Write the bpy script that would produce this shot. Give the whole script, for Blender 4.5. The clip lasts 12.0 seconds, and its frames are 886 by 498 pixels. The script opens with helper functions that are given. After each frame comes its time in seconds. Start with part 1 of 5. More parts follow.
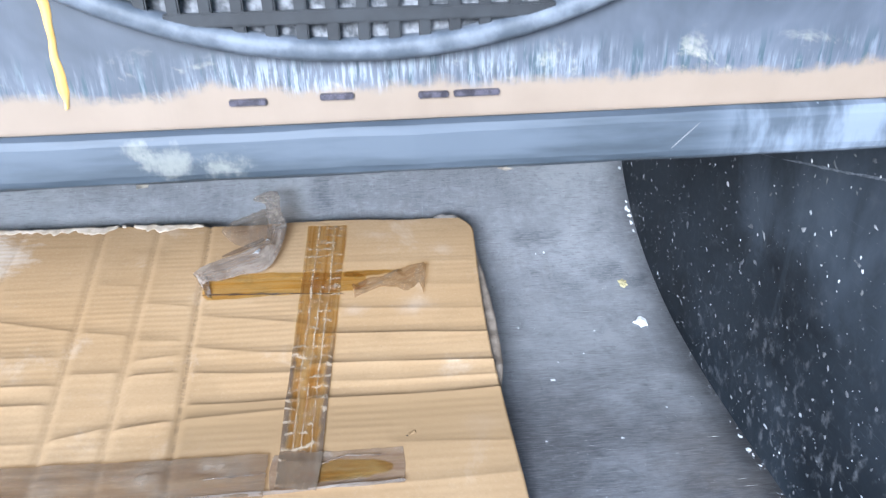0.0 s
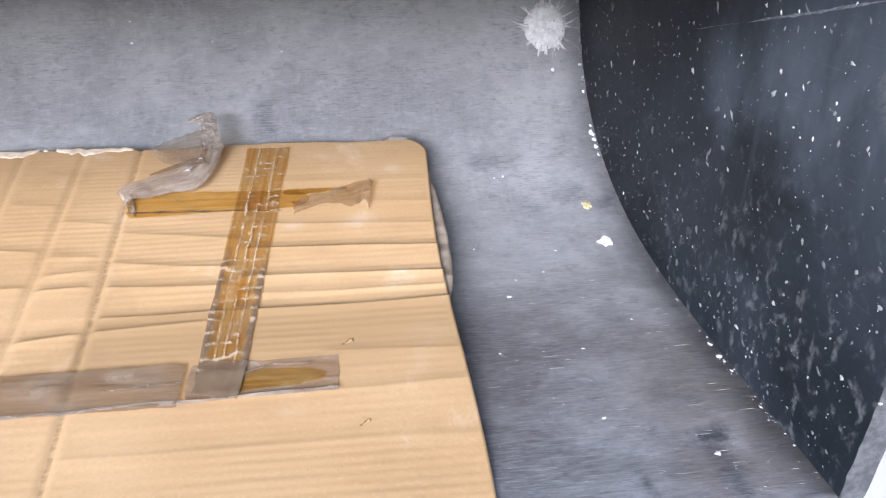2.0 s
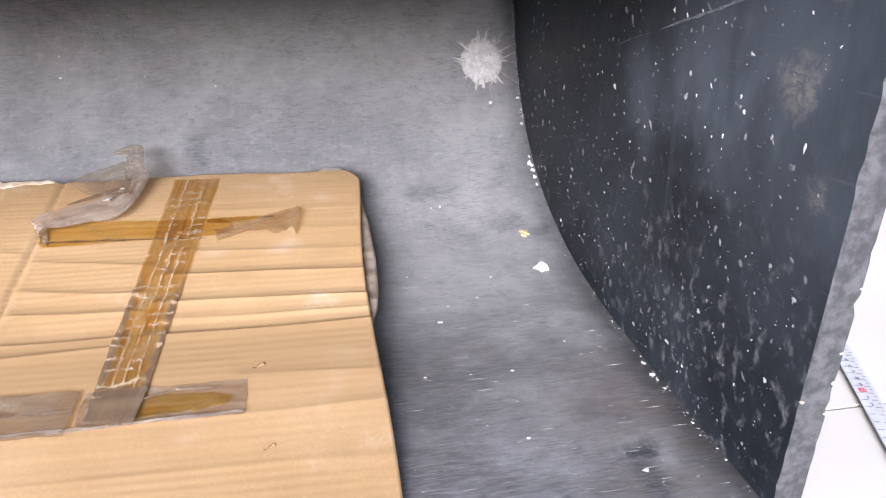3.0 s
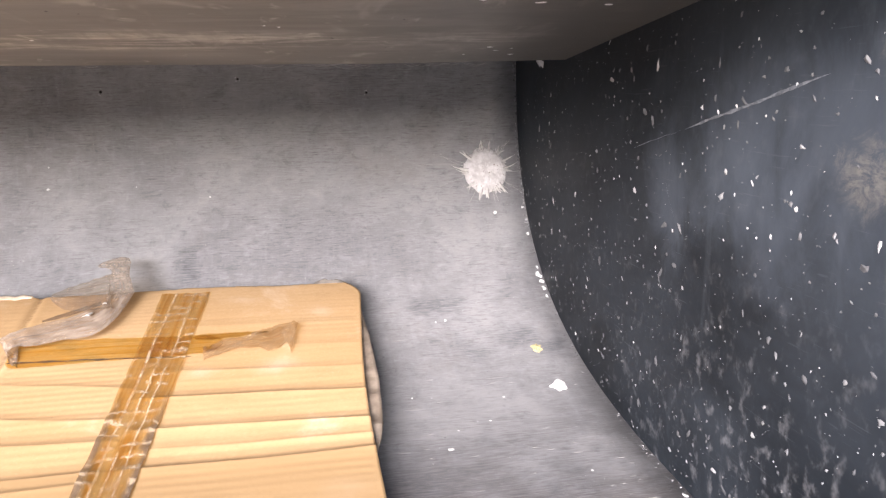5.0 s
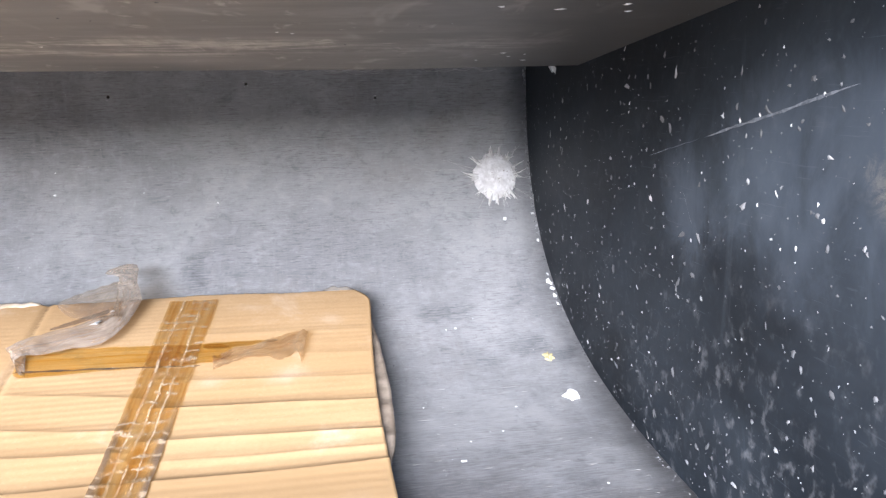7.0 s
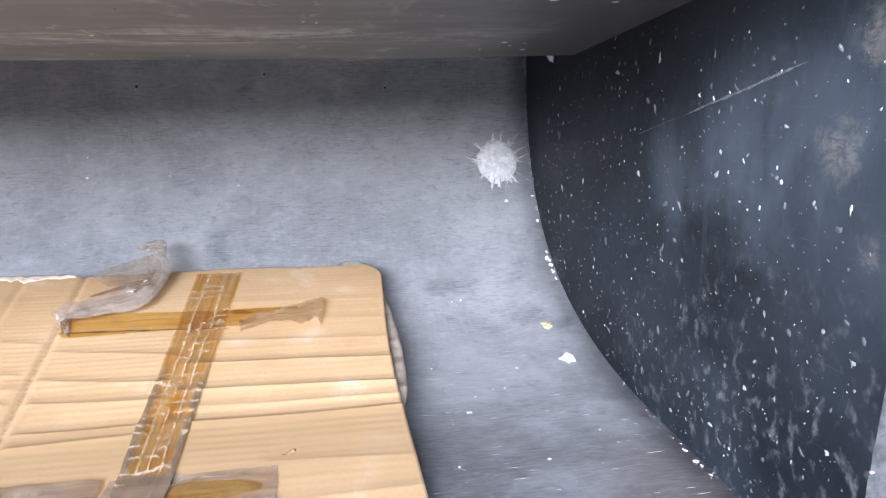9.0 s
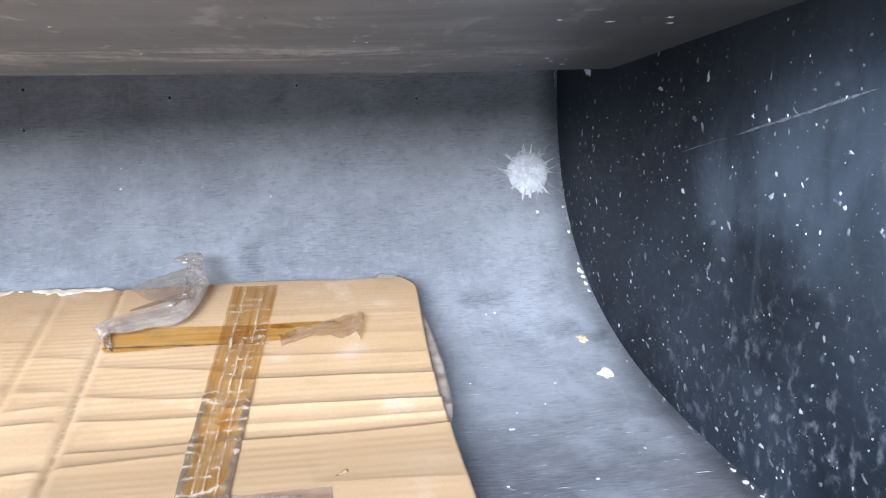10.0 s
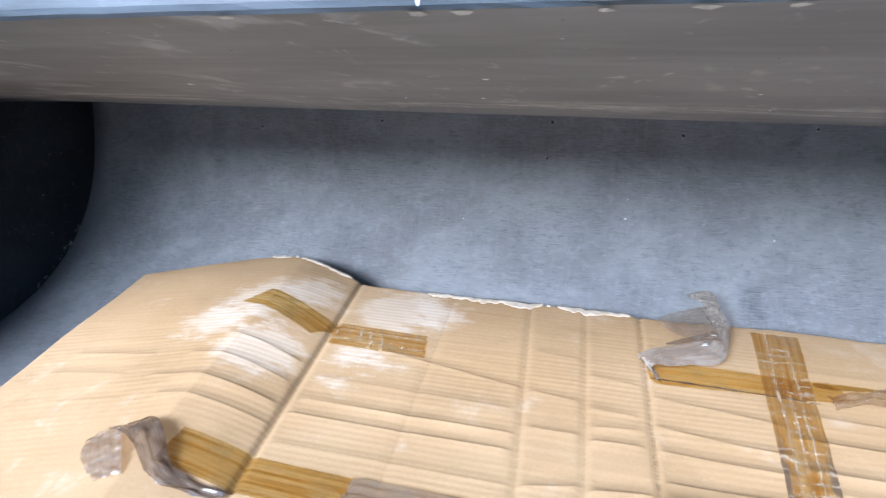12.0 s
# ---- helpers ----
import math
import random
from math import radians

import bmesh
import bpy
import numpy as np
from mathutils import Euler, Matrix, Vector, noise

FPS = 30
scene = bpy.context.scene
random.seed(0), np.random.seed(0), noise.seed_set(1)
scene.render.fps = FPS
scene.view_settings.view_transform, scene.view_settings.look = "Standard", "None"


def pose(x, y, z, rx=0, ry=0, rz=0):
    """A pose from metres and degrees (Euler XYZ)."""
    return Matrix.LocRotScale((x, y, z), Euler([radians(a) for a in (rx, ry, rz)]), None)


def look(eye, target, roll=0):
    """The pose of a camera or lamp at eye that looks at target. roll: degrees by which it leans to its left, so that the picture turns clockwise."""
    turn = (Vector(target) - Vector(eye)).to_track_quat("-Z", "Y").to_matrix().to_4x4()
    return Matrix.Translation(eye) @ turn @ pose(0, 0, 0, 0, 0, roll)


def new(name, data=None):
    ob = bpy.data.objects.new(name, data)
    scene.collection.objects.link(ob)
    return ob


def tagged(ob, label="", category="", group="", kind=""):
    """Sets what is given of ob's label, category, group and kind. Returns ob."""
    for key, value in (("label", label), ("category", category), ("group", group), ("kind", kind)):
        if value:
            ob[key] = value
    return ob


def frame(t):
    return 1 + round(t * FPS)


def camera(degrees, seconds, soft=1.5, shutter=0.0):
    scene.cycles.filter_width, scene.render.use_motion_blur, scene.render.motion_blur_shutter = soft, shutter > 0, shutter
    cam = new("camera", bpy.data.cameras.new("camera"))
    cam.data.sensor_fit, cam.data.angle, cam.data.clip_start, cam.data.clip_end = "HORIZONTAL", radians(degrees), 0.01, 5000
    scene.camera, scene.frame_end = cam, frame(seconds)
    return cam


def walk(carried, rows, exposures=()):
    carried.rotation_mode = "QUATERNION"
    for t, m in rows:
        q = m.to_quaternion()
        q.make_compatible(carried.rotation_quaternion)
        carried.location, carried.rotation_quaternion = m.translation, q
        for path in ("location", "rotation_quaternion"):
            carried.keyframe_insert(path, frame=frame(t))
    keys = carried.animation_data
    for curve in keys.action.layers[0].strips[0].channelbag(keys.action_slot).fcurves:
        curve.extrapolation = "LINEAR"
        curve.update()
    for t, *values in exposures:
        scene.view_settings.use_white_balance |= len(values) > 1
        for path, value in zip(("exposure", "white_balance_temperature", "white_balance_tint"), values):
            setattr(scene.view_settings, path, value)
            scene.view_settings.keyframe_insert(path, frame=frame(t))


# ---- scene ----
cam = camera(64.1, 12.0, soft=1.3, shutter=0.1)
PATH = [
    (0, (0.3794, -0.2394, 0.4554), (0.4964, 1.3626, -0.3555), -1.4),
    (0.2, (0.3866, -0.2394, 0.4311), (0.5171, 1.3509, -0.4023), -1.0),
    (0.5, (0.3947, -0.2439, 0.3933), (0.5207, 1.3491, -0.4347), -1.4),
    (1, (0.4046, -0.2241, 0.3528), (0.5378, 1.3626, -0.486), -1.5),
    (1.5, (0.4091, -0.2313, 0.3564), (0.5567, 1.3554, -0.4797), -1.5),
    (2, (0.4118, -0.2295, 0.3483), (0.5747, 1.3689, -0.4626), -1.5),
    (2.5, (0.4342, -0.2376, 0.3339), (0.6368, 1.3932, -0.4005), -1.5),
    (3, (0.454, -0.2304, 0.3051), (0.6935, 1.4238, -0.3618), -1.5),
    (3.5, (0.454, -0.225, 0.297), (0.7258, 1.4661, -0.2547), -1.5),
    (3.7, (0.4532, -0.2232, 0.297), (0.7304, 1.485, -0.1953), -1.6),
    (5.3, (0.4441, -0.1467, 0.2781), (0.7277, 1.5894, -0.1062), -1.6),
    (5.5, (0.4514, -0.1161, 0.2592), (0.733, 1.6191, -0.1269), -1.6),
    (6, (0.4712, -0.117, 0.2367), (0.751, 1.6182, -0.1512), -1.6),
    (6.5, (0.4379, -0.1476, 0.2691), (0.7159, 1.5894, -0.1116), -1.6),
    (7, (0.437, -0.1719, 0.2907), (0.7177, 1.5651, -0.0891), -1.6),
    (7.5, (0.4396, -0.1827, 0.288), (0.7214, 1.5543, -0.09), -1.6),
    (7.7, (0.436, -0.189, 0.2727), (0.7187, 1.5471, -0.1071), -1.5),
    (9.3, (0.4163, -0.2349, 0.2817), (0.688, 1.5039, -0.0981), -1.7),
    (9.5, (0.41, -0.2331, 0.2853), (0.6791, 1.5048, -0.0972), -1.7),
    (10, (0.3892, -0.2232, 0.2943), (0.653, 1.5156, -0.0882), -1.6),
    (10.5, (0.3622, -0.2106, 0.2943), (0.5891, 1.5336, -0.0864), -1.4),
    (11, (0.3038, -0.2097, 0.2997), (0.3937, 1.5489, -0.0765), -1.0),
    (11.5, (0.2282, -0.2259, 0.3114), (0.0653, 1.5309, -0.0486), -0.28),
    (12, (0.1489, -0.2484, 0.3312), (-0.3263, 1.4508, -0.0216), 0.75),
]
EXPOSURES = [(0.0, 1.22, 5350, 9), (0.5, 1.2, 5900, 12), (1.0, 1.3, 5550, 12), (2.5, 1.3, 6250, 18), (3.7, 1.36, 6500, 20), (5.5, 1.78, 7000, 21), (6.0, 1.72, 5800, 13), (6.6, 1.72, 5550, 12), (7.1, 1.7, 6250, 16), (7.6, 1.68, 6450, 18), (9.5, 1.5, 5450, 13), (10.2, 1.54, 5350, 11), (11.0, 1.54, 5700, 13), (11.5, 1.46, 5150, 11), (12.0, 1.38, 5250, 10)]
walk(cam, [(t, look(eye, target, roll)) for t, eye, target, roll in PATH], EXPOSURES)

# ---- world, sun, exposure ----
world = bpy.data.worlds.new("sky")
scene.world = world
world.use_nodes = True
wn = world.node_tree
sky = wn.nodes.new("ShaderNodeTexSky")
sky.sky_type, sky.sun_disc = "NISHITA", False
sky.sun_elevation, sky.sun_rotation = radians(20.5), radians(197)
sky.air_density, sky.dust_density = 1.0, 1.0
wn.links.new(sky.outputs[0], wn.nodes["Background"].inputs[0])
wn.nodes["Background"].inputs[1].default_value = 0.15
lamp = bpy.data.lights.new("sun", "SUN")
lamp.energy, lamp.angle, lamp.color = 5.0, radians(28), (1.0, 0.985, 0.965)
sun = new("sun", lamp)
sun.matrix_world = look((-0.9, -3.0, 1.17), (0.0, 0.0, 0.0))

# ---- plan, metres ----
HALF = 0.690        # inner face of one side
LEFT = 0.702        # inner face of the other
PLY = 0.018
TOP = 0.86          # inner height of the whole cabinet
BACK = 0.708        # inside of the back, where the curve has turned upright
BEND, RISE, POWER = 0.25, 0.32, 2.5
GROUND = -0.022
ROOF0, ROOF_SLOPE, ROOF_END = 0.365, 0.0923, 0.52


def curve_z(y):
    """Height of the curved panel over y."""
    u = min(max((y - BEND) / (BACK - BEND), 0.0), 1.0)
    return RISE * (1 - (1 - u ** POWER) ** (1 / POWER))


def curve_y(z):
    """Depth of the curved panel at the height z."""
    w = min(max(1 - z / RISE, 0.0), 1.0)
    return BEND + (BACK - BEND) * (1 - w ** POWER) ** (1 / POWER)


def roof_z(y):
    return ROOF0 - ROOF_SLOPE * y


def sag(x, y):
    """The horn roof hangs a little lower towards one side at its back edge."""
    return 0.015 * max(0.0, 0.5 - x) * y / ROOF_END


def front_y(z):
    """Front edge of the side panels, which leans a little outwards."""
    return 0.069 - 0.085 * z


# ---- node helpers ----
class Nodes:
    def __init__(self, name, rough=0.6, metal=0.0, spec=0.5):
        self.mat = bpy.data.materials.new(name)
        self.mat.use_nodes = True
        self.tree = self.mat.node_tree
        self.bsdf = self.tree.nodes["Principled BSDF"]
        self.out = self.tree.nodes["Material Output"]
        self.set("Roughness", rough)
        self.set("Metallic", metal)
        self.set("Specular IOR Level", spec)

    def set(self, key, value):
        self.plug(value, self.bsdf.inputs[key])

    def plug(self, value, socket):
        if isinstance(value, bpy.types.NodeSocket):
            self.tree.links.new(value, socket)
        elif isinstance(value, tuple) and len(value) == 3 and socket.type == "RGBA":
            socket.default_value = (*value, 1)
        else:
            socket.default_value = value

    def coords(self, which="Object", scale=(1, 1, 1), turn=(0, 0, 0), shift=(0, 0, 0)):
        t = self.tree.nodes.new("ShaderNodeTexCoord")
        m = self.tree.nodes.new("ShaderNodeMapping")
        m.inputs["Scale"].default_value = scale
        m.inputs["Rotation"].default_value = [radians(a) for a in turn]
        m.inputs["Location"].default_value = shift
        self.tree.links.new(t.outputs[which], m.inputs[0])
        return m.outputs[0]

    def noise(self, vec, scale, detail=4.0, rough=0.55, warp=0.0):
        n = self.tree.nodes.new("ShaderNodeTexNoise")
        self.plug(vec, n.inputs["Vector"])
        n.inputs["Scale"].default_value = scale
        n.inputs["Detail"].default_value = detail
        n.inputs["Roughness"].default_value = rough
        n.inputs["Distortion"].default_value = warp
        return n.outputs[0]

    def cells(self, vec, scale, out="Distance"):
        n = self.tree.nodes.new("ShaderNodeTexVoronoi")
        self.plug(vec, n.inputs["Vector"])
        n.inputs["Scale"].default_value = scale
        return n.outputs[out]

    def step(self, fac, low, high):
        """0 below low, 1 above high, smooth between (low may be the larger)."""
        n = self.tree.nodes.new("ShaderNodeMapRange")
        n.interpolation_type = "SMOOTHSTEP"
        self.plug(fac, n.inputs[0])
        lo, hi, a, b = (low, high, 0.0, 1.0) if low < high else (high, low, 1.0, 0.0)
        for i, v in zip((1, 2, 3, 4), (lo, hi, a, b)):
            n.inputs[i].default_value = v
        return n.outputs[0]

    def calc(self, op, a, b=0.0):
        n = self.tree.nodes.new("ShaderNodeMath")
        n.operation = op
        self.plug(a, n.inputs[0])
        self.plug(b, n.inputs[1])
        return n.outputs[0]

    def axis(self, vec, i):
        n = self.tree.nodes.new("ShaderNodeSeparateXYZ")
        self.plug(vec, n.inputs[0])
        return n.outputs[i]

    def near(self, vec, point):
        n = self.tree.nodes.new("ShaderNodeVectorMath")
        n.operation = "DISTANCE"
        self.plug(vec, n.inputs[0])
        n.inputs[1].default_value = point
        return n.outputs["Value"]

    def mix(self, fac, a, b, kind="MIX"):
        n = self.tree.nodes.new("ShaderNodeMix")
        n.data_type, n.blend_type = "RGBA", kind
        self.plug(fac, n.inputs[0])
        self.plug(a, n.inputs[6])
        self.plug(b, n.inputs[7])
        return n.outputs[2]

    def bump(self, height, strength=0.3, distance=0.001):
        n = self.tree.nodes.new("ShaderNodeBump")
        n.inputs["Strength"].default_value = strength
        n.inputs["Distance"].default_value = distance
        self.plug(height, n.inputs["Height"])
        self.set("Normal", n.outputs[0])


# ---- materials ----
def worn_grey_panel():
    """Dark paint on plywood under grey dust, the wood's grain running across."""
    m = Nodes("dusty_grey_panel", rough=0.55)
    uv = m.coords("UV")
    blot = m.noise(uv, 6.0, 6.0, 0.62, 0.5)
    c = m.mix(m.step(blot, 0.34, 0.68), (0.15, 0.156, 0.169), (0.236, 0.244, 0.26))
    warm = m.noise(m.coords("UV", shift=(5, 3, 0)), 4.5, 5.0, 0.65, 0.4)
    c = m.mix(m.calc("MULTIPLY", m.step(warm, 0.48, 0.66), 0.4), c, (0.15, 0.138, 0.134))
    # rubbed and dusty mottling
    mott = m.noise(m.coords("UV", (30, 44, 1), shift=(1, 4, 0)), 1.0, 8.0, 0.76, 0.6)
    c = m.mix(m.calc("MULTIPLY", m.step(mott, 0.5, 0.66), 0.34), c, (0.29, 0.302, 0.322))
    c = m.mix(m.calc("MULTIPLY", m.step(mott, 0.46, 0.32), 0.5), c, (0.07, 0.077, 0.09))
    crust = m.noise(m.coords("UV", (95, 140, 1), shift=(6, 2, 0)), 1.0, 7.0, 0.78, 0.5)
    c = m.mix(m.calc("MULTIPLY", m.step(crust, 0.52, 0.66), 0.3), c, (0.3, 0.312, 0.328))
    c = m.mix(m.calc("MULTIPLY", m.step(crust, 0.46, 0.34), 0.4), c, (0.075, 0.082, 0.094))
    # open grain: short dark pores and pale rubbed fibres
    patch = m.step(m.noise(m.coords("UV", (9, 14, 1), shift=(2, 9, 0)), 1.0, 6.0, 0.7, 0.5), 0.4, 0.6)
    pores = m.noise(m.coords("UV", (52, 560, 1)), 1.0, 6.0, 0.76, 0.25)
    c = m.mix(m.calc("MULTIPLY", m.step(pores, 0.5, 0.64), m.calc("ADD", m.calc("MULTIPLY", patch, 0.5), 0.08)), c, (0.05, 0.045, 0.054))
    fibre = m.noise(m.coords("UV", (48, 820, 1), shift=(3, 1, 0)), 1.0, 4.0, 0.72, 0.15)
    c = m.mix(m.calc("MULTIPLY", m.step(fibre, 0.53, 0.65), 0.32), c, (0.31, 0.322, 0.342))
    wipe = m.noise(m.coords("UV", (210, 16, 1)), 1.0, 5.0, 0.7, 0.2)
    c = m.mix(m.calc("MULTIPLY", m.step(wipe, 0.48, 0.7), 0.32), c, (0.22, 0.232, 0.252))
    # the front part is worn darker, its grain scratched pale
    front = m.step(m.axis(uv, 1), 0.52, 0.22)
    worn = m.calc("MULTIPLY", front, m.step(m.noise(m.coords("UV", (7, 16, 1)), 1.0, 7.0, 0.72, 0.4), 0.34, 0.6))
    c = m.mix(m.calc("MULTIPLY", worn, m.calc("ADD", m.calc("MULTIPLY", m.step(pores, 0.36, 0.56), 0.5), 0.22)), c, (0.06, 0.061, 0.066))
    nick = m.noise(m.coords("UV", (40, 1000, 1), shift=(9, 6, 0)), 1.0, 3.0, 0.65)
    c = m.mix(m.calc("MULTIPLY", m.calc("MULTIPLY", m.step(nick, 0.56, 0.68), front), 0.6), c, (0.31, 0.31, 0.31))
    wood = m.calc("MULTIPLY", m.step(m.axis(uv, 1), 0.34, 0.12), m.step(m.noise(uv, 9.0, 6.0, 0.7), 0.38, 0.62))
    wood = m.calc("MULTIPLY", wood, m.step(m.axis(uv, 0), 0.56, 0.66))
    c = m.mix(m.calc("MULTIPLY", wood, 0.55), c, (0.15, 0.127, 0.108))
    # stains with a shape of their own
    ragged_edge = m.calc("MULTIPLY", m.noise(uv, 45.0, 7.0, 0.78, 0.6), 0.042)
    for x, s, w, h, k in ((0.637, 0.135, 0.012, 0.008, 0.6), (0.634, 0.105, 0.008, 0.028, 0.3), (0.574, 0.095, 0.003, 0.02, 0.4), (0.590, 0.492, 0.02, 0.009, 0.05), (0.668, 0.49, 0.014, 0.013, 0.25), (0.637, 0.512, 0.02, 0.014, 0.1), (0.287, 0.655, 0.012, 0.024, 0.12), (0.56, 0.57, 0.03, 0.012, 0.0)):
        dx = m.calc("ADD", m.calc("ABSOLUTE", m.calc("SUBTRACT", m.axis(uv, 0), x)), ragged_edge)
        ds = m.calc("ADD", m.calc("ABSOLUTE", m.calc("SUBTRACT", m.axis(uv, 1), s)), ragged_edge)
        mask = m.calc("MULTIPLY", m.step(dx, w + 0.028, w + 0.012), m.step(ds, h + 0.028, h + 0.012))
        c = m.mix(m.calc("MULTIPLY", mask, m.calc("ADD", m.calc("MULTIPLY", m.step(pores, 0.4, 0.56), 0.4), k)), c, (0.035, 0.04, 0.05))
    dots = m.cells(m.coords("UV", (1, 1, 0)), 130.0)
    c = m.mix(m.calc("MULTIPLY", m.step(dots, 0.09, 0.04), m.step(m.noise(uv, 22.0), 0.52, 0.6)), c, (0.34, 0.34, 0.34))
    m.set("Base Color", c)
    m.set("Roughness", m.calc("ADD", m.calc("MULTIPLY", mott, 0.3), 0.3))
    m.bump(m.calc("ADD", m.calc("MULTIPLY", pores, -0.8), fibre), 0.35, 0.0008)
    return m.mat


def black_side_paint():
    """Black paint under bluish dust and painted-in haze, with rubbed marks."""
    m = Nodes("black_side_paint", rough=0.5, spec=0.2)
    o = m.coords()
    cloud = m.noise(o, 6.0, 5.0, 0.55, 0.4)
    c = m.mix(m.step(cloud, 0.36, 0.72), (0.0042, 0.0062, 0.0088), (0.0125, 0.0172, 0.0235))
    grain = m.noise(m.coords("Object", (1, 190, 120), (20, 0, 0)), 1.0, 5.0, 0.7)
    c = m.mix(m.calc("MULTIPLY", m.step(grain, 0.52, 0.75), 0.16), c, (0.06, 0.067, 0.08))
    # bluish film: haze painted in, stronger to the front, over dust and smudges
    film = m.step(m.noise(m.coords("Object", (1, 5, 6), (25, 0, 0), (0, 1, 2)), 1.0, 6.0, 0.58, 0.6), 0.25, 0.75)
    c = m.mix(m.calc("MULTIPLY", film, m.calc("ADD", m.calc("MULTIPLY", m.step(m.axis(o, 1), 0.4, 0.14), 0.26), 0.14)), c, (0.096, 0.122, 0.155))
    for y, z, r, k in ((0.205, 0.25, 0.03, 0.42), (0.12, 0.26, 0.035, 0.34), (0.29, 0.212, 0.02, 0.42), (0.17, 0.2, 0.012, 0.3)):
        warped = m.noise(m.coords("Object", (1, 22, 12), (20, 0, 0), (0, y, z)), 1.0, 7.0, 0.68, 0.5)
        d = m.calc("ADD", m.near(m.coords("Object", (0, 1, 1)), (0, y, z)), m.calc("MULTIPLY", warped, 0.12))
        c = m.mix(m.calc("MULTIPLY", m.step(d, r + 0.1, r + 0.04), k), c, (0.108, 0.134, 0.174))
    # curved wipes and hair scratches
    wipe = m.noise(m.coords("Object", (1, 30, 9), (48, 0, 0), (0, 2, 5)), 1.0, 6.0, 0.62, 0.9)
    c = m.mix(m.calc("MULTIPLY", m.step(wipe, 0.55, 0.68), m.calc("MULTIPLY", m.step(m.axis(o, 1), 0.5, 0.2), 0.12)), c, (0.11, 0.132, 0.158))
    hair = m.noise(m.coords("Object", (1, 26, 620), (-38, 0, 0), (0, 4, 4)), 1.0, 3.0, 0.6, 0.4)
    c = m.mix(m.calc("MULTIPLY", m.step(hair, 0.64, 0.72), 0.14), c, (0.16, 0.172, 0.2))
    # chalky rubs, thick low on the front part
    foot = m.calc("MULTIPLY", m.step(m.axis(o, 1), 0.46, 0.2), m.step(m.axis(o, 2), 0.2, 0.05))
    chalk = m.noise(m.coords("Object", (1, 100, 78), (-25, 0, 0)), 1.0, 3.0, 0.6, 0.15)
    c = m.mix(m.calc("MULTIPLY", m.calc("MULTIPLY", m.step(chalk, 0.52, 0.78), m.calc("ADD", m.calc("MULTIPLY", foot, 0.7), 0.08)), 0.7), c, (0.24, 0.25, 0.27))
    # pale rubbed smudges near the front edge
    curl = m.noise(m.coords("Object", (1, 60, 90), (20, 0, 0)), 1.0, 7.0, 0.8, 1.6)
    for y, z, r in ((0.106, 0.243, 0.014), (0.085, 0.3, 0.01), (0.08, 0.19, 0.004)):
        d = m.calc("ADD", m.near(m.coords("Object", (0, 1, 1)), (0, y, z)), m.calc("MULTIPLY", m.noise(m.coords("Object", (1, 50, 60)), 1.0, 6.0, 0.75, 0.8), 0.05))
        c = m.mix(m.calc("MULTIPLY", m.calc("MULTIPLY", m.step(d, r + 0.035, r + 0.014), m.step(curl, 0.36, 0.6)), 0.5), c, (0.25, 0.235, 0.21))
    m.set("Base Color", c)
    m.set("Roughness", m.calc("ADD", m.calc("MULTIPLY", cloud, 0.3), 0.34))
    m.bump(m.noise(o, 120.0, 4.0), 0.15, 0.0005)
    return m.mat


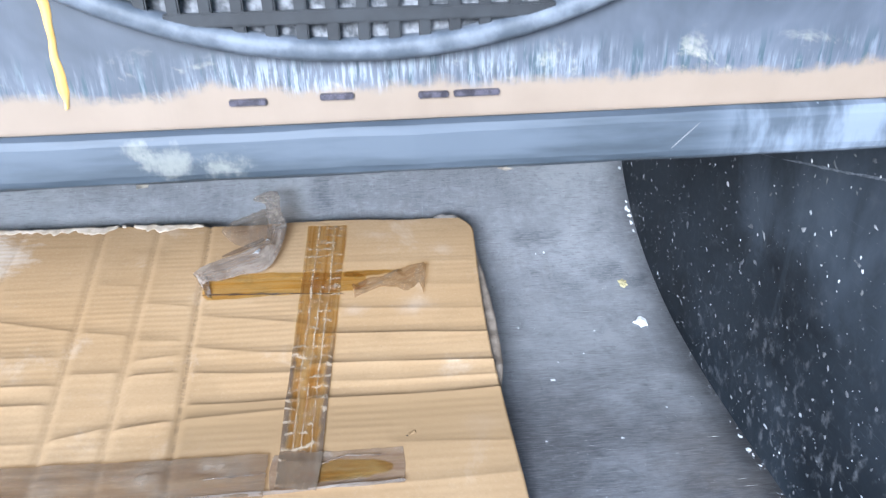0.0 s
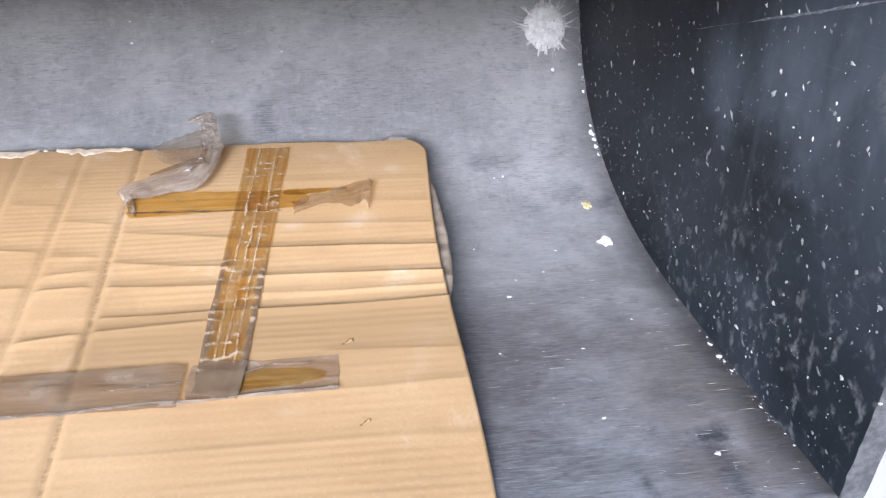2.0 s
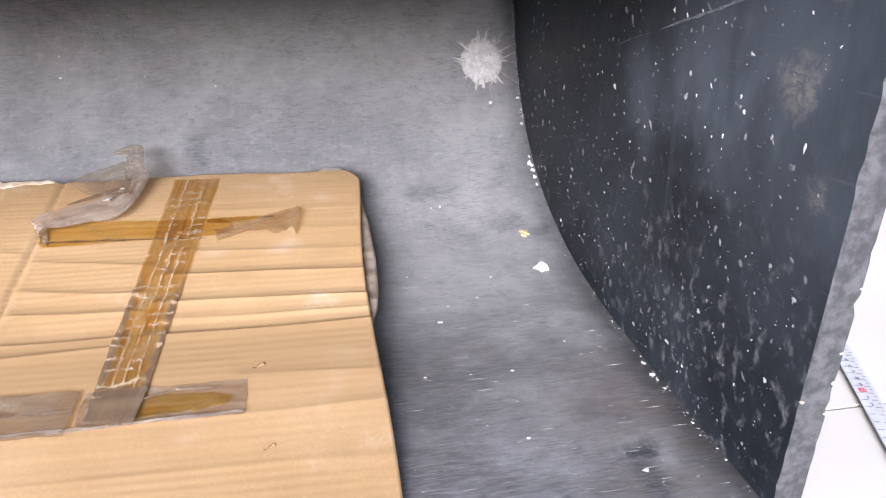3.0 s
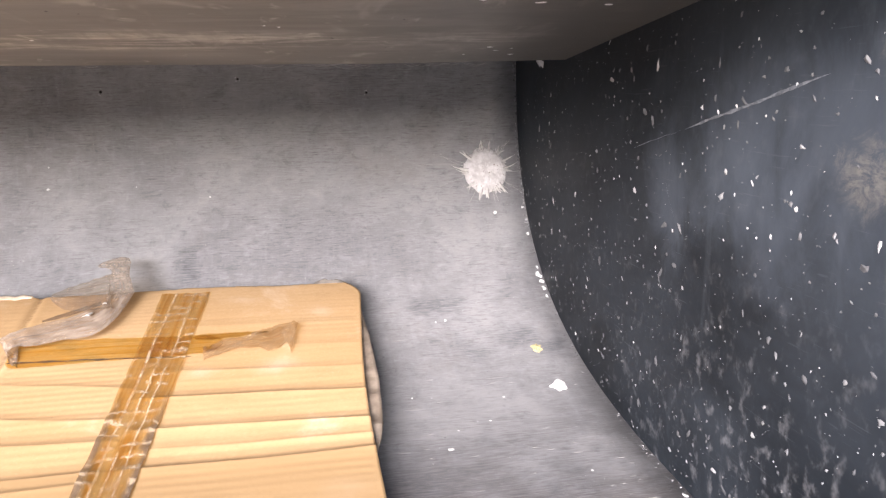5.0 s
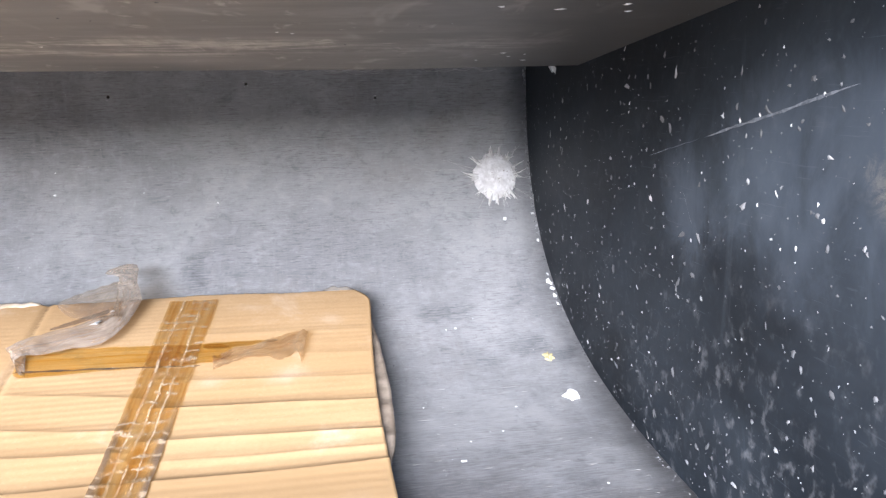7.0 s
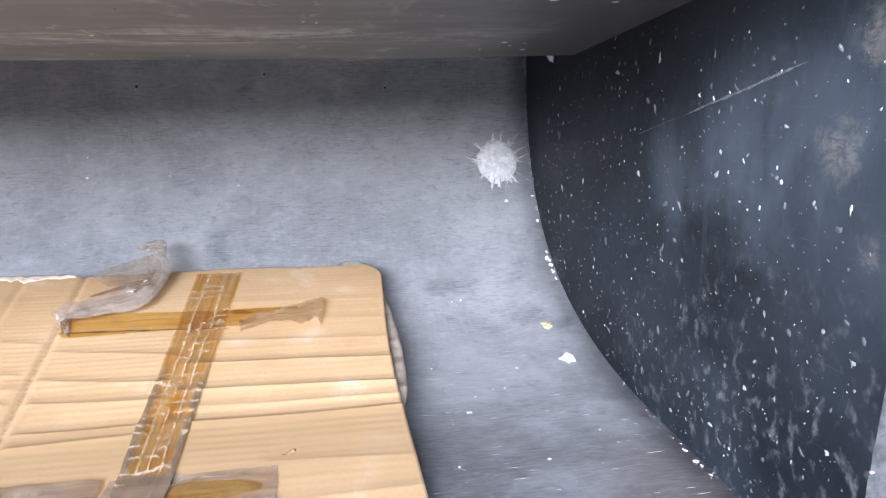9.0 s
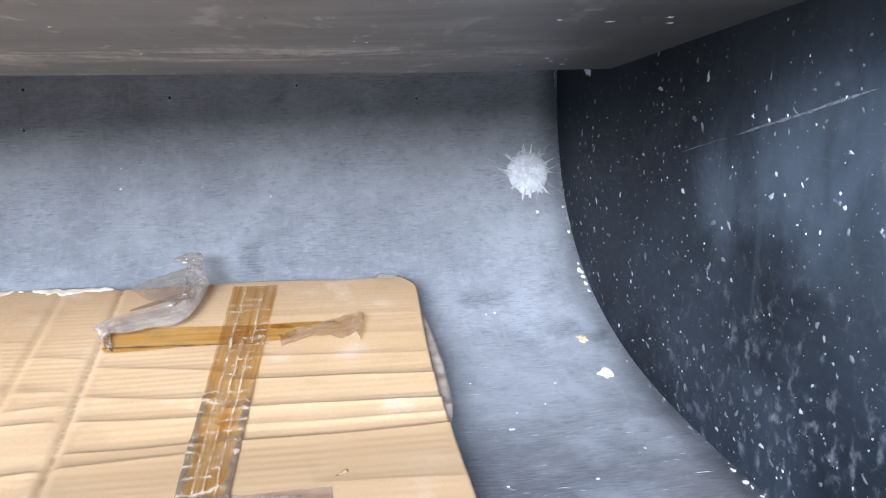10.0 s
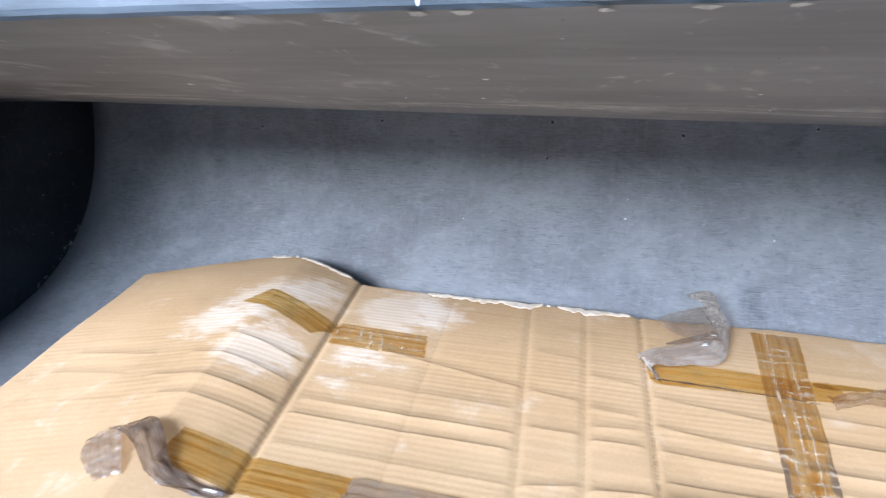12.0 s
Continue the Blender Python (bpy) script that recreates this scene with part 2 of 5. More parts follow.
def scuffed_roof():
    """Brown-grey paint with soft drag marks, rubbed pale along the back edge, one side's shade painted in."""
    m = Nodes("scuffed_roof_paint", rough=0.5)
    o = m.coords()
    c = m.mix(m.step(m.noise(m.coords("Object", (2.2, 5, 3)), 1.2, 5.0, 0.55, 0.3), 0.34, 0.7), (0.105, 0.098, 0.09), (0.175, 0.164, 0.152))
    drag = m.noise(m.coords("Object", (6, 34, 7)), 1.0, 7.0, 0.66, 0.7)
    c = m.mix(m.calc("MULTIPLY", m.step(drag, 0.46, 0.68), 0.42), c, (0.22, 0.207, 0.192))
    c = m.mix(m.calc("MULTIPLY", m.step(drag, 0.46, 0.3), 0.42), c, (0.07, 0.066, 0.062))
    # colour darkened towards +x, where less bounced light arrives
    side_shade = m.step(m.calc("ADD", m.axis(o, 0), m.calc("MULTIPLY", m.noise(o, 7.0, 5.0, 0.65), 0.3)), 0.62, 0.8)
    c = m.mix(m.calc("MULTIPLY", side_shade, 0.75), c, (0.036, 0.034, 0.033))
    # the rubbed band
    wander = m.calc("ADD", m.axis(o, 1), m.calc("MULTIPLY", m.calc("SUBTRACT", m.noise(m.coords("Object", (5, 14, 1), shift=(1, 7, 0)), 1.0, 5.0, 0.65), 0.5), 0.09))
    band = m.step(m.calc("ABSOLUTE", m.calc("SUBTRACT", wander, 0.392)), 0.06, 0.004)
    rub = m.step(m.noise(m.coords("Object", (9, 40, 1), shift=(4, 2, 0)), 1.0, 6.0, 0.68, 0.5), 0.42, 0.64)
    streak = m.step(m.noise(m.coords("Object", (95, 26, 1), shift=(4, 2, 0)), 1.0, 5.0, 0.7), 0.34, 0.62)
    # the rest of the roof, outside that painted shade
    bare = m.calc("SUBTRACT", 1.0, side_shade)
    c = m.mix(m.calc("MULTIPLY", m.calc("MULTIPLY", m.calc("MULTIPLY", band, rub), m.calc("ADD", m.calc("MULTIPLY", streak, 0.45), 0.4)), m.calc("MULTIPLY", bare, 1.0)), c, (0.5, 0.47, 0.43))
    # small chalky dashes along the grain
    for k, (sx, sy, lo, amount) in enumerate(((20, 13, 0.58, 0.4), (52, 30, 0.62, 0.6))):
        dash = m.noise(m.coords("Object", (sx, sy, 1), shift=(2.3 + k, 5.1 * k, 0)), 1.0, 3.0, 0.6, 0.5)
        c = m.mix(m.calc("MULTIPLY", m.step(dash, lo, lo + 0.13), m.calc("MULTIPLY", bare, amount)), c, (0.42, 0.4, 0.37))
    m.set("Base Color", c)
    m.bump(drag, 0.25, 0.0006)
    return m.mat


def lip_paint():
    m = Nodes("worn_lip_paint", rough=0.62)
    o = m.coords()
    c = m.mix(m.step(m.noise(m.coords("Object", (3, 12, 25)), 3.0, 5.0), 0.35, 0.65), (0.022, 0.031, 0.041), (0.066, 0.08, 0.1))
    for x, z, r in ((0.303, 0.374, 0.009), (0.322, 0.371, 0.007), (0.292, 0.379, 0.004)):
        d = m.calc("ADD", m.near(m.coords("Object", (1, 0, 1.6)), (x, 0, z * 1.6)), m.calc("MULTIPLY", m.noise(o, 110.0, 5.0, 0.7), 0.032))
        c = m.mix(m.calc("MULTIPLY", m.step(d, r + 0.019, r + 0.009), 0.75), c, (0.17, 0.17, 0.15))
    pale = m.calc("MULTIPLY", m.step(m.axis(o, 0), 0.49, 0.52), m.step(m.noise(m.coords("Object", (90, 10, 30)), 1.0, 4.0), 0.35, 0.6))
    c = m.mix(m.calc("MULTIPLY", pale, 0.6), c, (0.2, 0.23, 0.28))
    sp = m.noise(m.coords("Object", (60, 60, 25)), 2.0, 3.0)
    c = m.mix(m.step(sp, 0.7, 0.74), c, (0.5, 0.52, 0.55))
    m.set("Base Color", c)
    m.bump(m.noise(o, 90.0, 4.0), 0.2, 0.0006)
    return m.mat


def baffle_paint():
    """Blue-grey paint, rubbed through to a cream filler along the foot."""
    m = Nodes("worn_baffle_paint", rough=0.6)
    o = m.coords()
    c = m.mix(m.step(m.noise(m.coords("Object", (9, 1, 7)), 1.4, 5.0, 0.6, 0.3), 0.35, 0.68), (0.034, 0.041, 0.054), (0.09, 0.101, 0.126))
    brush = m.noise(m.coords("Object", (260, 1, 26)), 1.0, 3.0, 0.7)
    zed = m.axis(o, 2)
    low = m.step(zed, 0.414, 0.4)
    c = m.mix(m.calc("MULTIPLY", low, m.step(brush, 0.52, 0.6)), c, (0.03, 0.05, 0.062))
    c = m.mix(m.calc("MULTIPLY", low, m.calc("MULTIPLY", m.step(m.noise(m.coords("Object", (320, 1, 60), shift=(5, 0, 0)), 1.0, 3.0), 0.52, 0.7), 0.4)), c, (0.24, 0.26, 0.3))
    # paint dragged thin in upright bristle marks
    thin = m.calc("MULTIPLY", m.step(zed, 0.412, 0.399), m.step(m.noise(m.coords("Object", (7, 1, 9), shift=(3, 0, 1)), 1.0, 4.0, 0.6), 0.42, 0.56))
    c = m.mix(m.calc("MULTIPLY", thin, m.calc("MULTIPLY", m.step(m.noise(m.coords("Object", (420, 1, 40), shift=(1, 0, 4)), 1.0, 4.0, 0.7), 0.46, 0.6), 0.7)), c, (0.3, 0.325, 0.36))
    c = m.mix(m.calc("MULTIPLY", thin, m.calc("MULTIPLY", m.step(m.noise(m.coords("Object", (380, 1, 36), shift=(8, 0, 2)), 1.0, 4.0, 0.7), 0.55, 0.62), 0.8)), c, (0.012, 0.02, 0.026))
    stain = m.noise(m.coords("Object", (30, 1, 42), shift=(2, 0, 7)), 1.0, 6.0, 0.7, 0.4)
    c = m.mix(m.calc("MULTIPLY", m.step(stain, 0.56, 0.68), m.step(zed, 0.416, 0.396)), c, (0.3, 0.285, 0.225))
    edge = m.calc("ADD", zed, m.calc("MULTIPLY", m.noise(m.coords("Object", (26, 1, 30)), 1.0, 7.0, 0.72), -0.02))
    cream = m.mix(m.noise(o, 40.0, 4.0), (0.165, 0.122, 0.086), (0.225, 0.174, 0.129))
    c = m.mix(m.step(edge, 0.3895, 0.3845), c, cream)
    m.set("Base Color", c)
    m.bump(brush, 0.15, 0.0006)
    return m.mat


def cardboard(name="cardboard", tone=0.7):
    """Kraft liner over flutes: plain buff paper, faint ribs, soft dirt, rubbed folds, some painted shade."""
    m = Nodes(name, rough=0.85, spec=0.2)
    o = m.coords()
    x, y = m.axis(o, 0), m.axis(o, 1)
    sway = m.calc("MULTIPLY", m.noise(m.coords("Object", (3, 3, 1)), 1.0, 2.0), 0.006)
    rib = m.calc("ADD", m.calc("MULTIPLY", m.calc("SINE", m.calc("MULTIPLY", m.calc("ADD", y, sway), 860.0)), 0.5), 0.5)
    shown = m.step(m.noise(m.coords("Object", (6, 9, 1), shift=(4, 2, 0)), 1.0, 4.0), 0.36, 0.64)
    flute = m.calc("MULTIPLY", rib, m.calc("ADD", m.calc("MULTIPLY", shown, 0.8), 0.2))
    big = m.noise(o, 5.0, 4.0, 0.55)
    buff, pale, brown = (0.50, 0.325, 0.165), (0.575, 0.395, 0.22), (0.37, 0.245, 0.125)
    buff, pale, brown = [tuple(v * tone for v in k) for k in (buff, pale, brown)]
    c = m.mix(m.step(big, 0.3, 0.7), buff, pale)
    # the ribs are bumps; their shading is also put into the colour
    c = m.mix(m.calc("MULTIPLY", flute, 0.16), c, brown)
    grime = m.noise(m.coords("Object", (13, 19, 5), shift=(3, 1, 0)), 1.0, 7.0, 0.66, 0.2)
    c = m.mix(m.calc("MULTIPLY", m.step(grime, 0.5, 0.7), 0.38), c, brown)
    fibre = m.noise(m.coords("Object", (300, 340, 60)), 1.0, 5.0, 0.7)
    c = m.mix(m.calc("MULTIPLY", m.step(fibre, 0.5, 0.66), 0.22), c, brown)
    c = m.mix(m.calc("MULTIPLY", m.step(fibre, 0.46, 0.32), 0.22), c, (0.68 * tone, 0.52 * tone, 0.34 * tone))
    dust = m.step(m.noise(o, 14.0, 6.0, 0.7, 0.4), 0.56, 0.74)
    c = m.mix(m.calc("MULTIPLY", dust, 0.3), c, (0.6, 0.52, 0.44))
    # liner torn off: pale ragged paper, the ribs laid open
    torn = m.noise(m.coords("Object", (26, 60, 1)), 1.0, 8.0, 0.76, 0.2)
    for px, py, r in ((-0.27, 0.47, 0.045), (-0.225, 0.51, 0.03), (-0.30, 0.42, 0.035), (-0.22, 0.37, 0.04), (-0.115, 0.51, 0.045), (-0.07, 0.515, 0.03), (-0.13, 0.42, 0.02), (-0.1, 0.40, 0.016), (-0.125, 0.35, 0.006)):
        d = m.calc("ADD", m.near(m.coords("Object", (1, 1, 0)), (px, py, 0)), m.calc("MULTIPLY", torn, 0.13))
        c = m.mix(m.calc("MULTIPLY", m.step(d, r + 0.082, r + 0.052), m.calc("ADD", m.calc("MULTIPLY", rib, 0.18), 0.34)), c, (0.6, 0.53, 0.46))
    for px, py, r in ((0.36, 0.535, 0.0), (0.395, 0.405, 0.006), (0.33, 0.4, 0.0), (0.43, 0.5, 0.0), (0.45, 0.25, 0.004), (0.34, 0.175, -0.01)):
        d = m.calc("ADD", m.near(m.coords("Object", (1, 1.6, 0)), (px, py * 1.6, 0)), m.calc("MULTIPLY", m.noise(o, 26.0, 6.0, 0.7), 0.07))
        c = m.mix(m.calc("MULTIPLY", m.step(d, r + 0.06, r + 0.02), 0.3), c, (0.58, 0.51, 0.45))
    # shading in front of the big ridge, painted in as a browner band
    lower = m.calc("MULTIPLY", m.step(m.calc("ADD", y, m.calc("MULTIPLY", m.noise(o, 30.0), 0.01)), 0.2935, 0.289), m.step(x, 0.172, 0.178))
    lower = m.calc("MULTIPLY", lower, m.step(m.calc("ADD", y, m.calc("MULTIPLY", m.noise(o, 12.0, 4.0), 0.06)), 0.2, 0.29))
    c = m.mix(m.calc("MULTIPLY", lower, 0.8), c, brown)
    # folded creases: rubbed, beaded lines
    beads = m.step(m.noise(m.coords("Object", (60, 190, 1)), 1.0, 5.0, 0.7), 0.4, 0.58)
    for x0, slope, wide, amount in ((0.157, 0.075, 0.0017, 0.5), (0.097, 0.084, 0.0013, 0.22), (0.033, 0.12, 0.0014, 0.25), (-0.06, 0.08, 0.0014, 0.2)):
        off = m.calc("SUBTRACT", x, m.calc("ADD", m.calc("MULTIPLY", m.calc("SUBTRACT", 0.55, y), slope), x0))
        off = m.calc("ABSOLUTE", m.calc("ADD", off, m.calc("MULTIPLY", m.calc("SUBTRACT", m.noise(o, 130.0, 3.0), 0.5), 0.0034)))
        line = m.calc("MULTIPLY", m.step(off, wide * 1.6, wide * 0.5), m.calc("ADD", m.calc("MULTIPLY", beads, 0.85), 0.15))
        c = m.mix(m.calc("MULTIPLY", line, amount), c, (0.2 * tone, 0.13 * tone, 0.07 * tone))
    speck = m.cells(m.coords("Object", (1, 1, 0)), 90.0)
    c = m.mix(m.calc("MULTIPLY", m.step(speck, 0.06, 0.03), m.step(m.noise(o, 9.0), 0.5, 0.6)), c, (0.2, 0.14, 0.085))
    m.set("Base Color", c)
    m.bump(m.calc("ADD", m.calc("MULTIPLY", flute, -0.5), m.calc("MULTIPLY", fibre, 0.3)), 0.3, 0.0008)
    return m.mat


def tape_film(name, tint, haze, amount, cracks=False, shine=0.085, crumple=0.0):
    """Clear brown packing tape: tinted film, a hazy layer and gloss."""
    m = Nodes(name, rough=0.22)
    uv = m.coords("UV")
    wrinkle = m.noise(m.coords("UV", (1, 1, 1)), 60.0, 4.0, 0.6, 0.6)
    long_w = m.noise(m.coords("UV", (8, 160, 1)), 1.0, 3.0)
    m.set("Base Color", m.mix(m.step(long_w, 0.35, 0.65), tuple(0.75 * v for v in haze), haze))
    if crumple:
        folds = m.cells(m.coords("UV", (1, 1, 0), shift=(0.3, 0.1, 0)), 75.0)
        m.bump(m.calc("ADD", m.calc("MULTIPLY", folds, crumple), wrinkle), 0.9, 0.003)
    else:
        m.bump(m.calc("ADD", wrinkle, long_w), 0.55, 0.0012)
    clear = m.tree.nodes.new("ShaderNodeBsdfTransparent")
    deep = tuple(v ** 1.9 for v in tint)
    m.plug(m.mix(m.step(m.noise(m.coords("UV", (6, 210, 1), shift=(4, 0, 0)), 1.0, 4.0, 0.6), 0.36, 0.66), tuple(v ** 0.55 for v in tint), deep), clear.inputs[0])
    fac = m.calc("ADD", m.calc("MULTIPLY", m.step(m.noise(uv, 24.0, 4.0), 0.45, 0.7), 0.3), amount)
    if cracks:
        # lengthwise wrinkles and cross cracks, pale and uneven
        vee = m.calc("ADD", m.axis(uv, 1), m.calc("MULTIPLY", m.calc("SUBTRACT", m.noise(m.coords("UV", (14, 30, 1)), 1.0, 3.0), 0.5), 0.012))
        net = m.calc("MULTIPLY", m.step(m.noise(uv, 140.0, 4.0), 0.56, 0.72), 0.35)
        for at, wide in ((0.0135, 0.0016), (0.0235, 0.0013), (0.0335, 0.0011)):
            here = m.step(m.noise(m.coords("UV", (9, 9, 1), shift=(at * 900, 0, 0)), 1.0, 2.0), 0.34, 0.5)
            line = m.calc("MULTIPLY", m.step(m.calc("ABSOLUTE", m.calc("SUBTRACT", vee, at)), wide * 1.7, 0.0), here)
            net = m.calc("MAXIMUM", net, line)
        across = m.calc("ADD", m.axis(uv, 0), m.calc("MULTIPLY", m.calc("SUBTRACT", m.noise(uv, 40.0, 4.0, 0.6), 0.5), 0.026))
        rungs = m.calc("ABSOLUTE", m.calc("SUBTRACT", m.calc("FRACT", m.calc("MULTIPLY", across, 76.0)), 0.5))
        held = m.step(m.noise(m.coords("UV", (30, 60, 1), shift=(2, 3, 0)), 1.0, 4.0, 0.6), 0.43, 0.55)
        net = m.calc("MAXIMUM", net, m.calc("MULTIPLY", m.step(rungs, 0.26, 0.02), held))
        rim = m.calc("ABSOLUTE", m.calc("SUBTRACT", m.axis(uv, 1), 0.0235))
        rim = m.calc("ADD", rim, m.calc("MULTIPLY", m.calc("SUBTRACT", m.noise(uv, 60.0, 4.0), 0.5), 0.014))
        dirt = m.calc("MULTIPLY", m.step(rim, 0.013, 0.021), m.step(m.axis(uv, 0), 0.14, 0.24))
        m.set("Base Color", m.mix(net, m.mix(dirt, haze, (0.13, 0.105, 0.085)), (0.55, 0.45, 0.33)))
        fac = m.calc("MAXIMUM", m.calc("MAXIMUM", fac, m.calc("MULTIPLY", dirt, 0.62)), m.calc("MULTIPLY", net, m.calc("ADD", m.calc("MULTIPLY", m.step(m.noise(uv, 55.0, 4.0, 0.7), 0.4, 0.62), 0.5), 0.2)))
    mixer = m.tree.nodes.new("ShaderNodeMixShader")
    m.plug(fac, mixer.inputs[0])
    m.tree.links.new(clear.outputs[0], mixer.inputs[1])
    m.tree.links.new(m.bsdf.outputs[0], mixer.inputs[2])
    gloss = m.tree.nodes.new("ShaderNodeBsdfGlossy")
    gloss.inputs["Roughness"].default_value = 0.18
    bump = [n for n in m.tree.nodes if n.type == "BUMP"][0]
    m.tree.links.new(bump.outputs[0], gloss.inputs["Normal"])
    top = m.tree.nodes.new("ShaderNodeMixShader")
    top.inputs[0].default_value = shine
    m.tree.links.new(mixer.outputs[0], top.inputs[1])
    m.tree.links.new(gloss.outputs[0], top.inputs[2])
    m.tree.links.new(top.outputs[0], m.out.inputs[0])
    return m.mat


def plain(name, a, b, scale=60.0, rough=0.6, metal=0.0, bump=0.2):
    m = Nodes(name, rough=rough, metal=metal)
    n = m.noise(m.coords(), scale, 5.0, 0.6)
    m.set("Base Color", m.mix(m.step(n, 0.35, 0.65), a, b))
    m.bump(n, bump, 0.0008)
    return m.mat


def crumb_paint():
    """White paint crumbs, some clean and many greyed by dust."""
    m = Nodes("white_paint_crumb", rough=0.75)
    g = m.tree.nodes.new("ShaderNodeNewGeometry").outputs["Random Per Island"]
    c = m.mix(m.calc("POWER", g, 4.0), (0.06, 0.067, 0.08), (0.5, 0.52, 0.55))
    m.set("Base Color", m.mix(m.calc("MULTIPLY", m.noise(m.coords(), 300.0), 0.3), c, (0.3, 0.3, 0.3)))
    return m.mat


def tile_glaze():
    m = Nodes("white_glazed_tile", rough=0.25)
    o = m.coords()
    rnd = m.tree.nodes.new("ShaderNodeObjectInfo").outputs["Random"]
    c = m.mix(m.step(m.noise(o, 5.0, 4.0), 0.35, 0.7), (0.56, 0.54, 0.49), (0.63, 0.61, 0.565))
    c = m.mix(m.calc("MULTIPLY", rnd, 0.15), c, (0.42, 0.4, 0.36))
    m.set("Base Color", c)
    m.bump(m.noise(o, 40.0), 0.05, 0.001)
    return m.mat


PANEL = worn_grey_panel()
SIDE = black_side_paint()
ROOF = scuffed_roof()
LIP = lip_paint()
BAFFLE = baffle_paint()
CARD = cardboard()
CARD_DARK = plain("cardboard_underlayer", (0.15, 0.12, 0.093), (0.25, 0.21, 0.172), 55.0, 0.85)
NUB = plain("grey_torn_paper", (0.075, 0.068, 0.06), (0.13, 0.12, 0.11), 90.0, 0.9)
TORN = plain("torn_paper", (0.4, 0.33, 0.25), (0.54, 0.47, 0.39), 90.0, 0.9)
TAPE = tape_film("brown_packing_tape", (0.86, 0.745, 0.44), (0.44, 0.3, 0.11), 0.05, False, 0.11)
TAPE_NET = tape_film("crazed_packing_tape", (0.87, 0.75, 0.49), (0.4, 0.28, 0.13), 0.07, True)
TAPE_LOOSE = tape_film("loose_packing_tape", (0.8, 0.71, 0.57), (0.36, 0.295, 0.225), 0.3, False, 0.13)
TAPE_AMBER = tape_film("lifted_amber_tape", (0.86, 0.74, 0.54), (0.4, 0.32, 0.22), 0.2)
TAPE_CLEAR = tape_film("bright_amber_tape", (0.95, 0.83, 0.5), (0.5, 0.34, 0.12), 0.05, False, 0.1)
TAPE_DARK = tape_film("dark_tape_and_shade", (0.6, 0.5, 0.4), (0.17, 0.13, 0.1), 0.5)
TAPE_CURL = tape_film("curled_packing_tape", (0.8, 0.72, 0.62), (0.47, 0.41, 0.355), 0.46, False, 0.1, 0.4)
TAPE_SHEER = tape_film("sheer_packing_tape", (0.82, 0.74, 0.64), (0.4, 0.34, 0.28), 0.26, False, 0.08, 0.5)
WHITE = crumb_paint()
SCUFF = plain("pale_paint_scuff", (0.13, 0.13, 0.13), (0.25, 0.25, 0.25), 90.0, 0.7)
BRIGHT = plain("clean_white_paint", (0.72, 0.73, 0.74), (0.85, 0.85, 0.86), 200.0, 0.6)
CHALK = plain("white_flake_and_glare", (0.5, 0.52, 0.54), (0.64, 0.66, 0.68), 200.0, 0.7)
EGG = plain("egg_sac_silk", (0.4, 0.4, 0.4), (0.54, 0.545, 0.55), 190.0, 0.95, 0.0, 0.6)
em = Nodes("speckled_egg_sac", rough=0.95, spec=0.2)
eo = em.coords()
ec = em.mix(em.step(em.noise(eo, 110.0, 6.0, 0.7), 0.36, 0.66), (0.46, 0.464, 0.475), (0.64, 0.648, 0.665))
ed = em.calc("ADD", em.cells(em.coords("Object", (1, 1, 1.3)), 210.0), em.calc("MULTIPLY", em.noise(eo, 500.0), 0.2))
ec = em.mix(em.calc("MULTIPLY", em.step(ed, 0.36, 0.22), em.step(em.noise(eo, 60.0, 2.0), 0.45, 0.56)), ec, (0.2, 0.17, 0.14))
em.set("Base Color", ec)
em.bump(em.noise(eo, 260.0, 6.0, 0.7), 0.7, 0.0012)
SAC = em.mat
SILK = plain("spider_silk", (0.3, 0.3, 0.3), (0.4, 0.4, 0.4), 100.0, 0.8)
STRAW = plain("dry_yellow_flake", (0.24, 0.21, 0.1), (0.36, 0.32, 0.18), 120.0, 0.8)
STEEL = plain("dark_staple_steel", (0.02, 0.017, 0.024), (0.07, 0.062, 0.08), 300.0, 0.5, 0.3)
DARK = plain("nail_hole", (0.004, 0.004, 0.004), (0.012, 0.012, 0.012), 300.0, 0.9)
BAR = plain("black_grille_coating", (0.005, 0.006, 0.008), (0.011, 0.013, 0.016), 120.0, 0.65)
RING = plain("grey_grille_rim", (0.05, 0.06, 0.074), (0.125, 0.14, 0.165), 60.0, 0.62, 0.0, 0.5)
FOAM = plain("grey_grille_foam", (0.04, 0.043, 0.048), (0.2, 0.206, 0.22), 240.0, 0.85, 0.0, 0.8)
DRIP = plain("yellow_paint_drip", (0.52, 0.3, 0.07), (0.62, 0.4, 0.12), 60.0, 0.35)
EDGE = plain("grey_panel_edge", (0.03, 0.032, 0.036), (0.075, 0.078, 0.086), 140.0, 0.6)
CHIP = plain("bare_chipped_edge", (0.3, 0.26, 0.21), (0.44, 0.4, 0.33), 150.0, 0.8)
WOOD = plain("dark_plywood", (0.03, 0.03, 0.032), (0.055, 0.054, 0.055), 20.0, 0.7)
TILE = tile_glaze()
GROUT = plain("dim_grey_ground", (0.15, 0.146, 0.14), (0.22, 0.215, 0.205), 8.0, 0.8)
BLADE = plain("white_tape_blade", (0.46, 0.475, 0.5), (0.52, 0.53, 0.55), 80.0, 0.35)
INK = plain("black_print", (0.02, 0.02, 0.02), (0.04, 0.04, 0.04), 80.0, 0.6)
RED = plain("red_print", (0.55, 0.06, 0.1), (0.62, 0.1, 0.14), 80.0, 0.6)


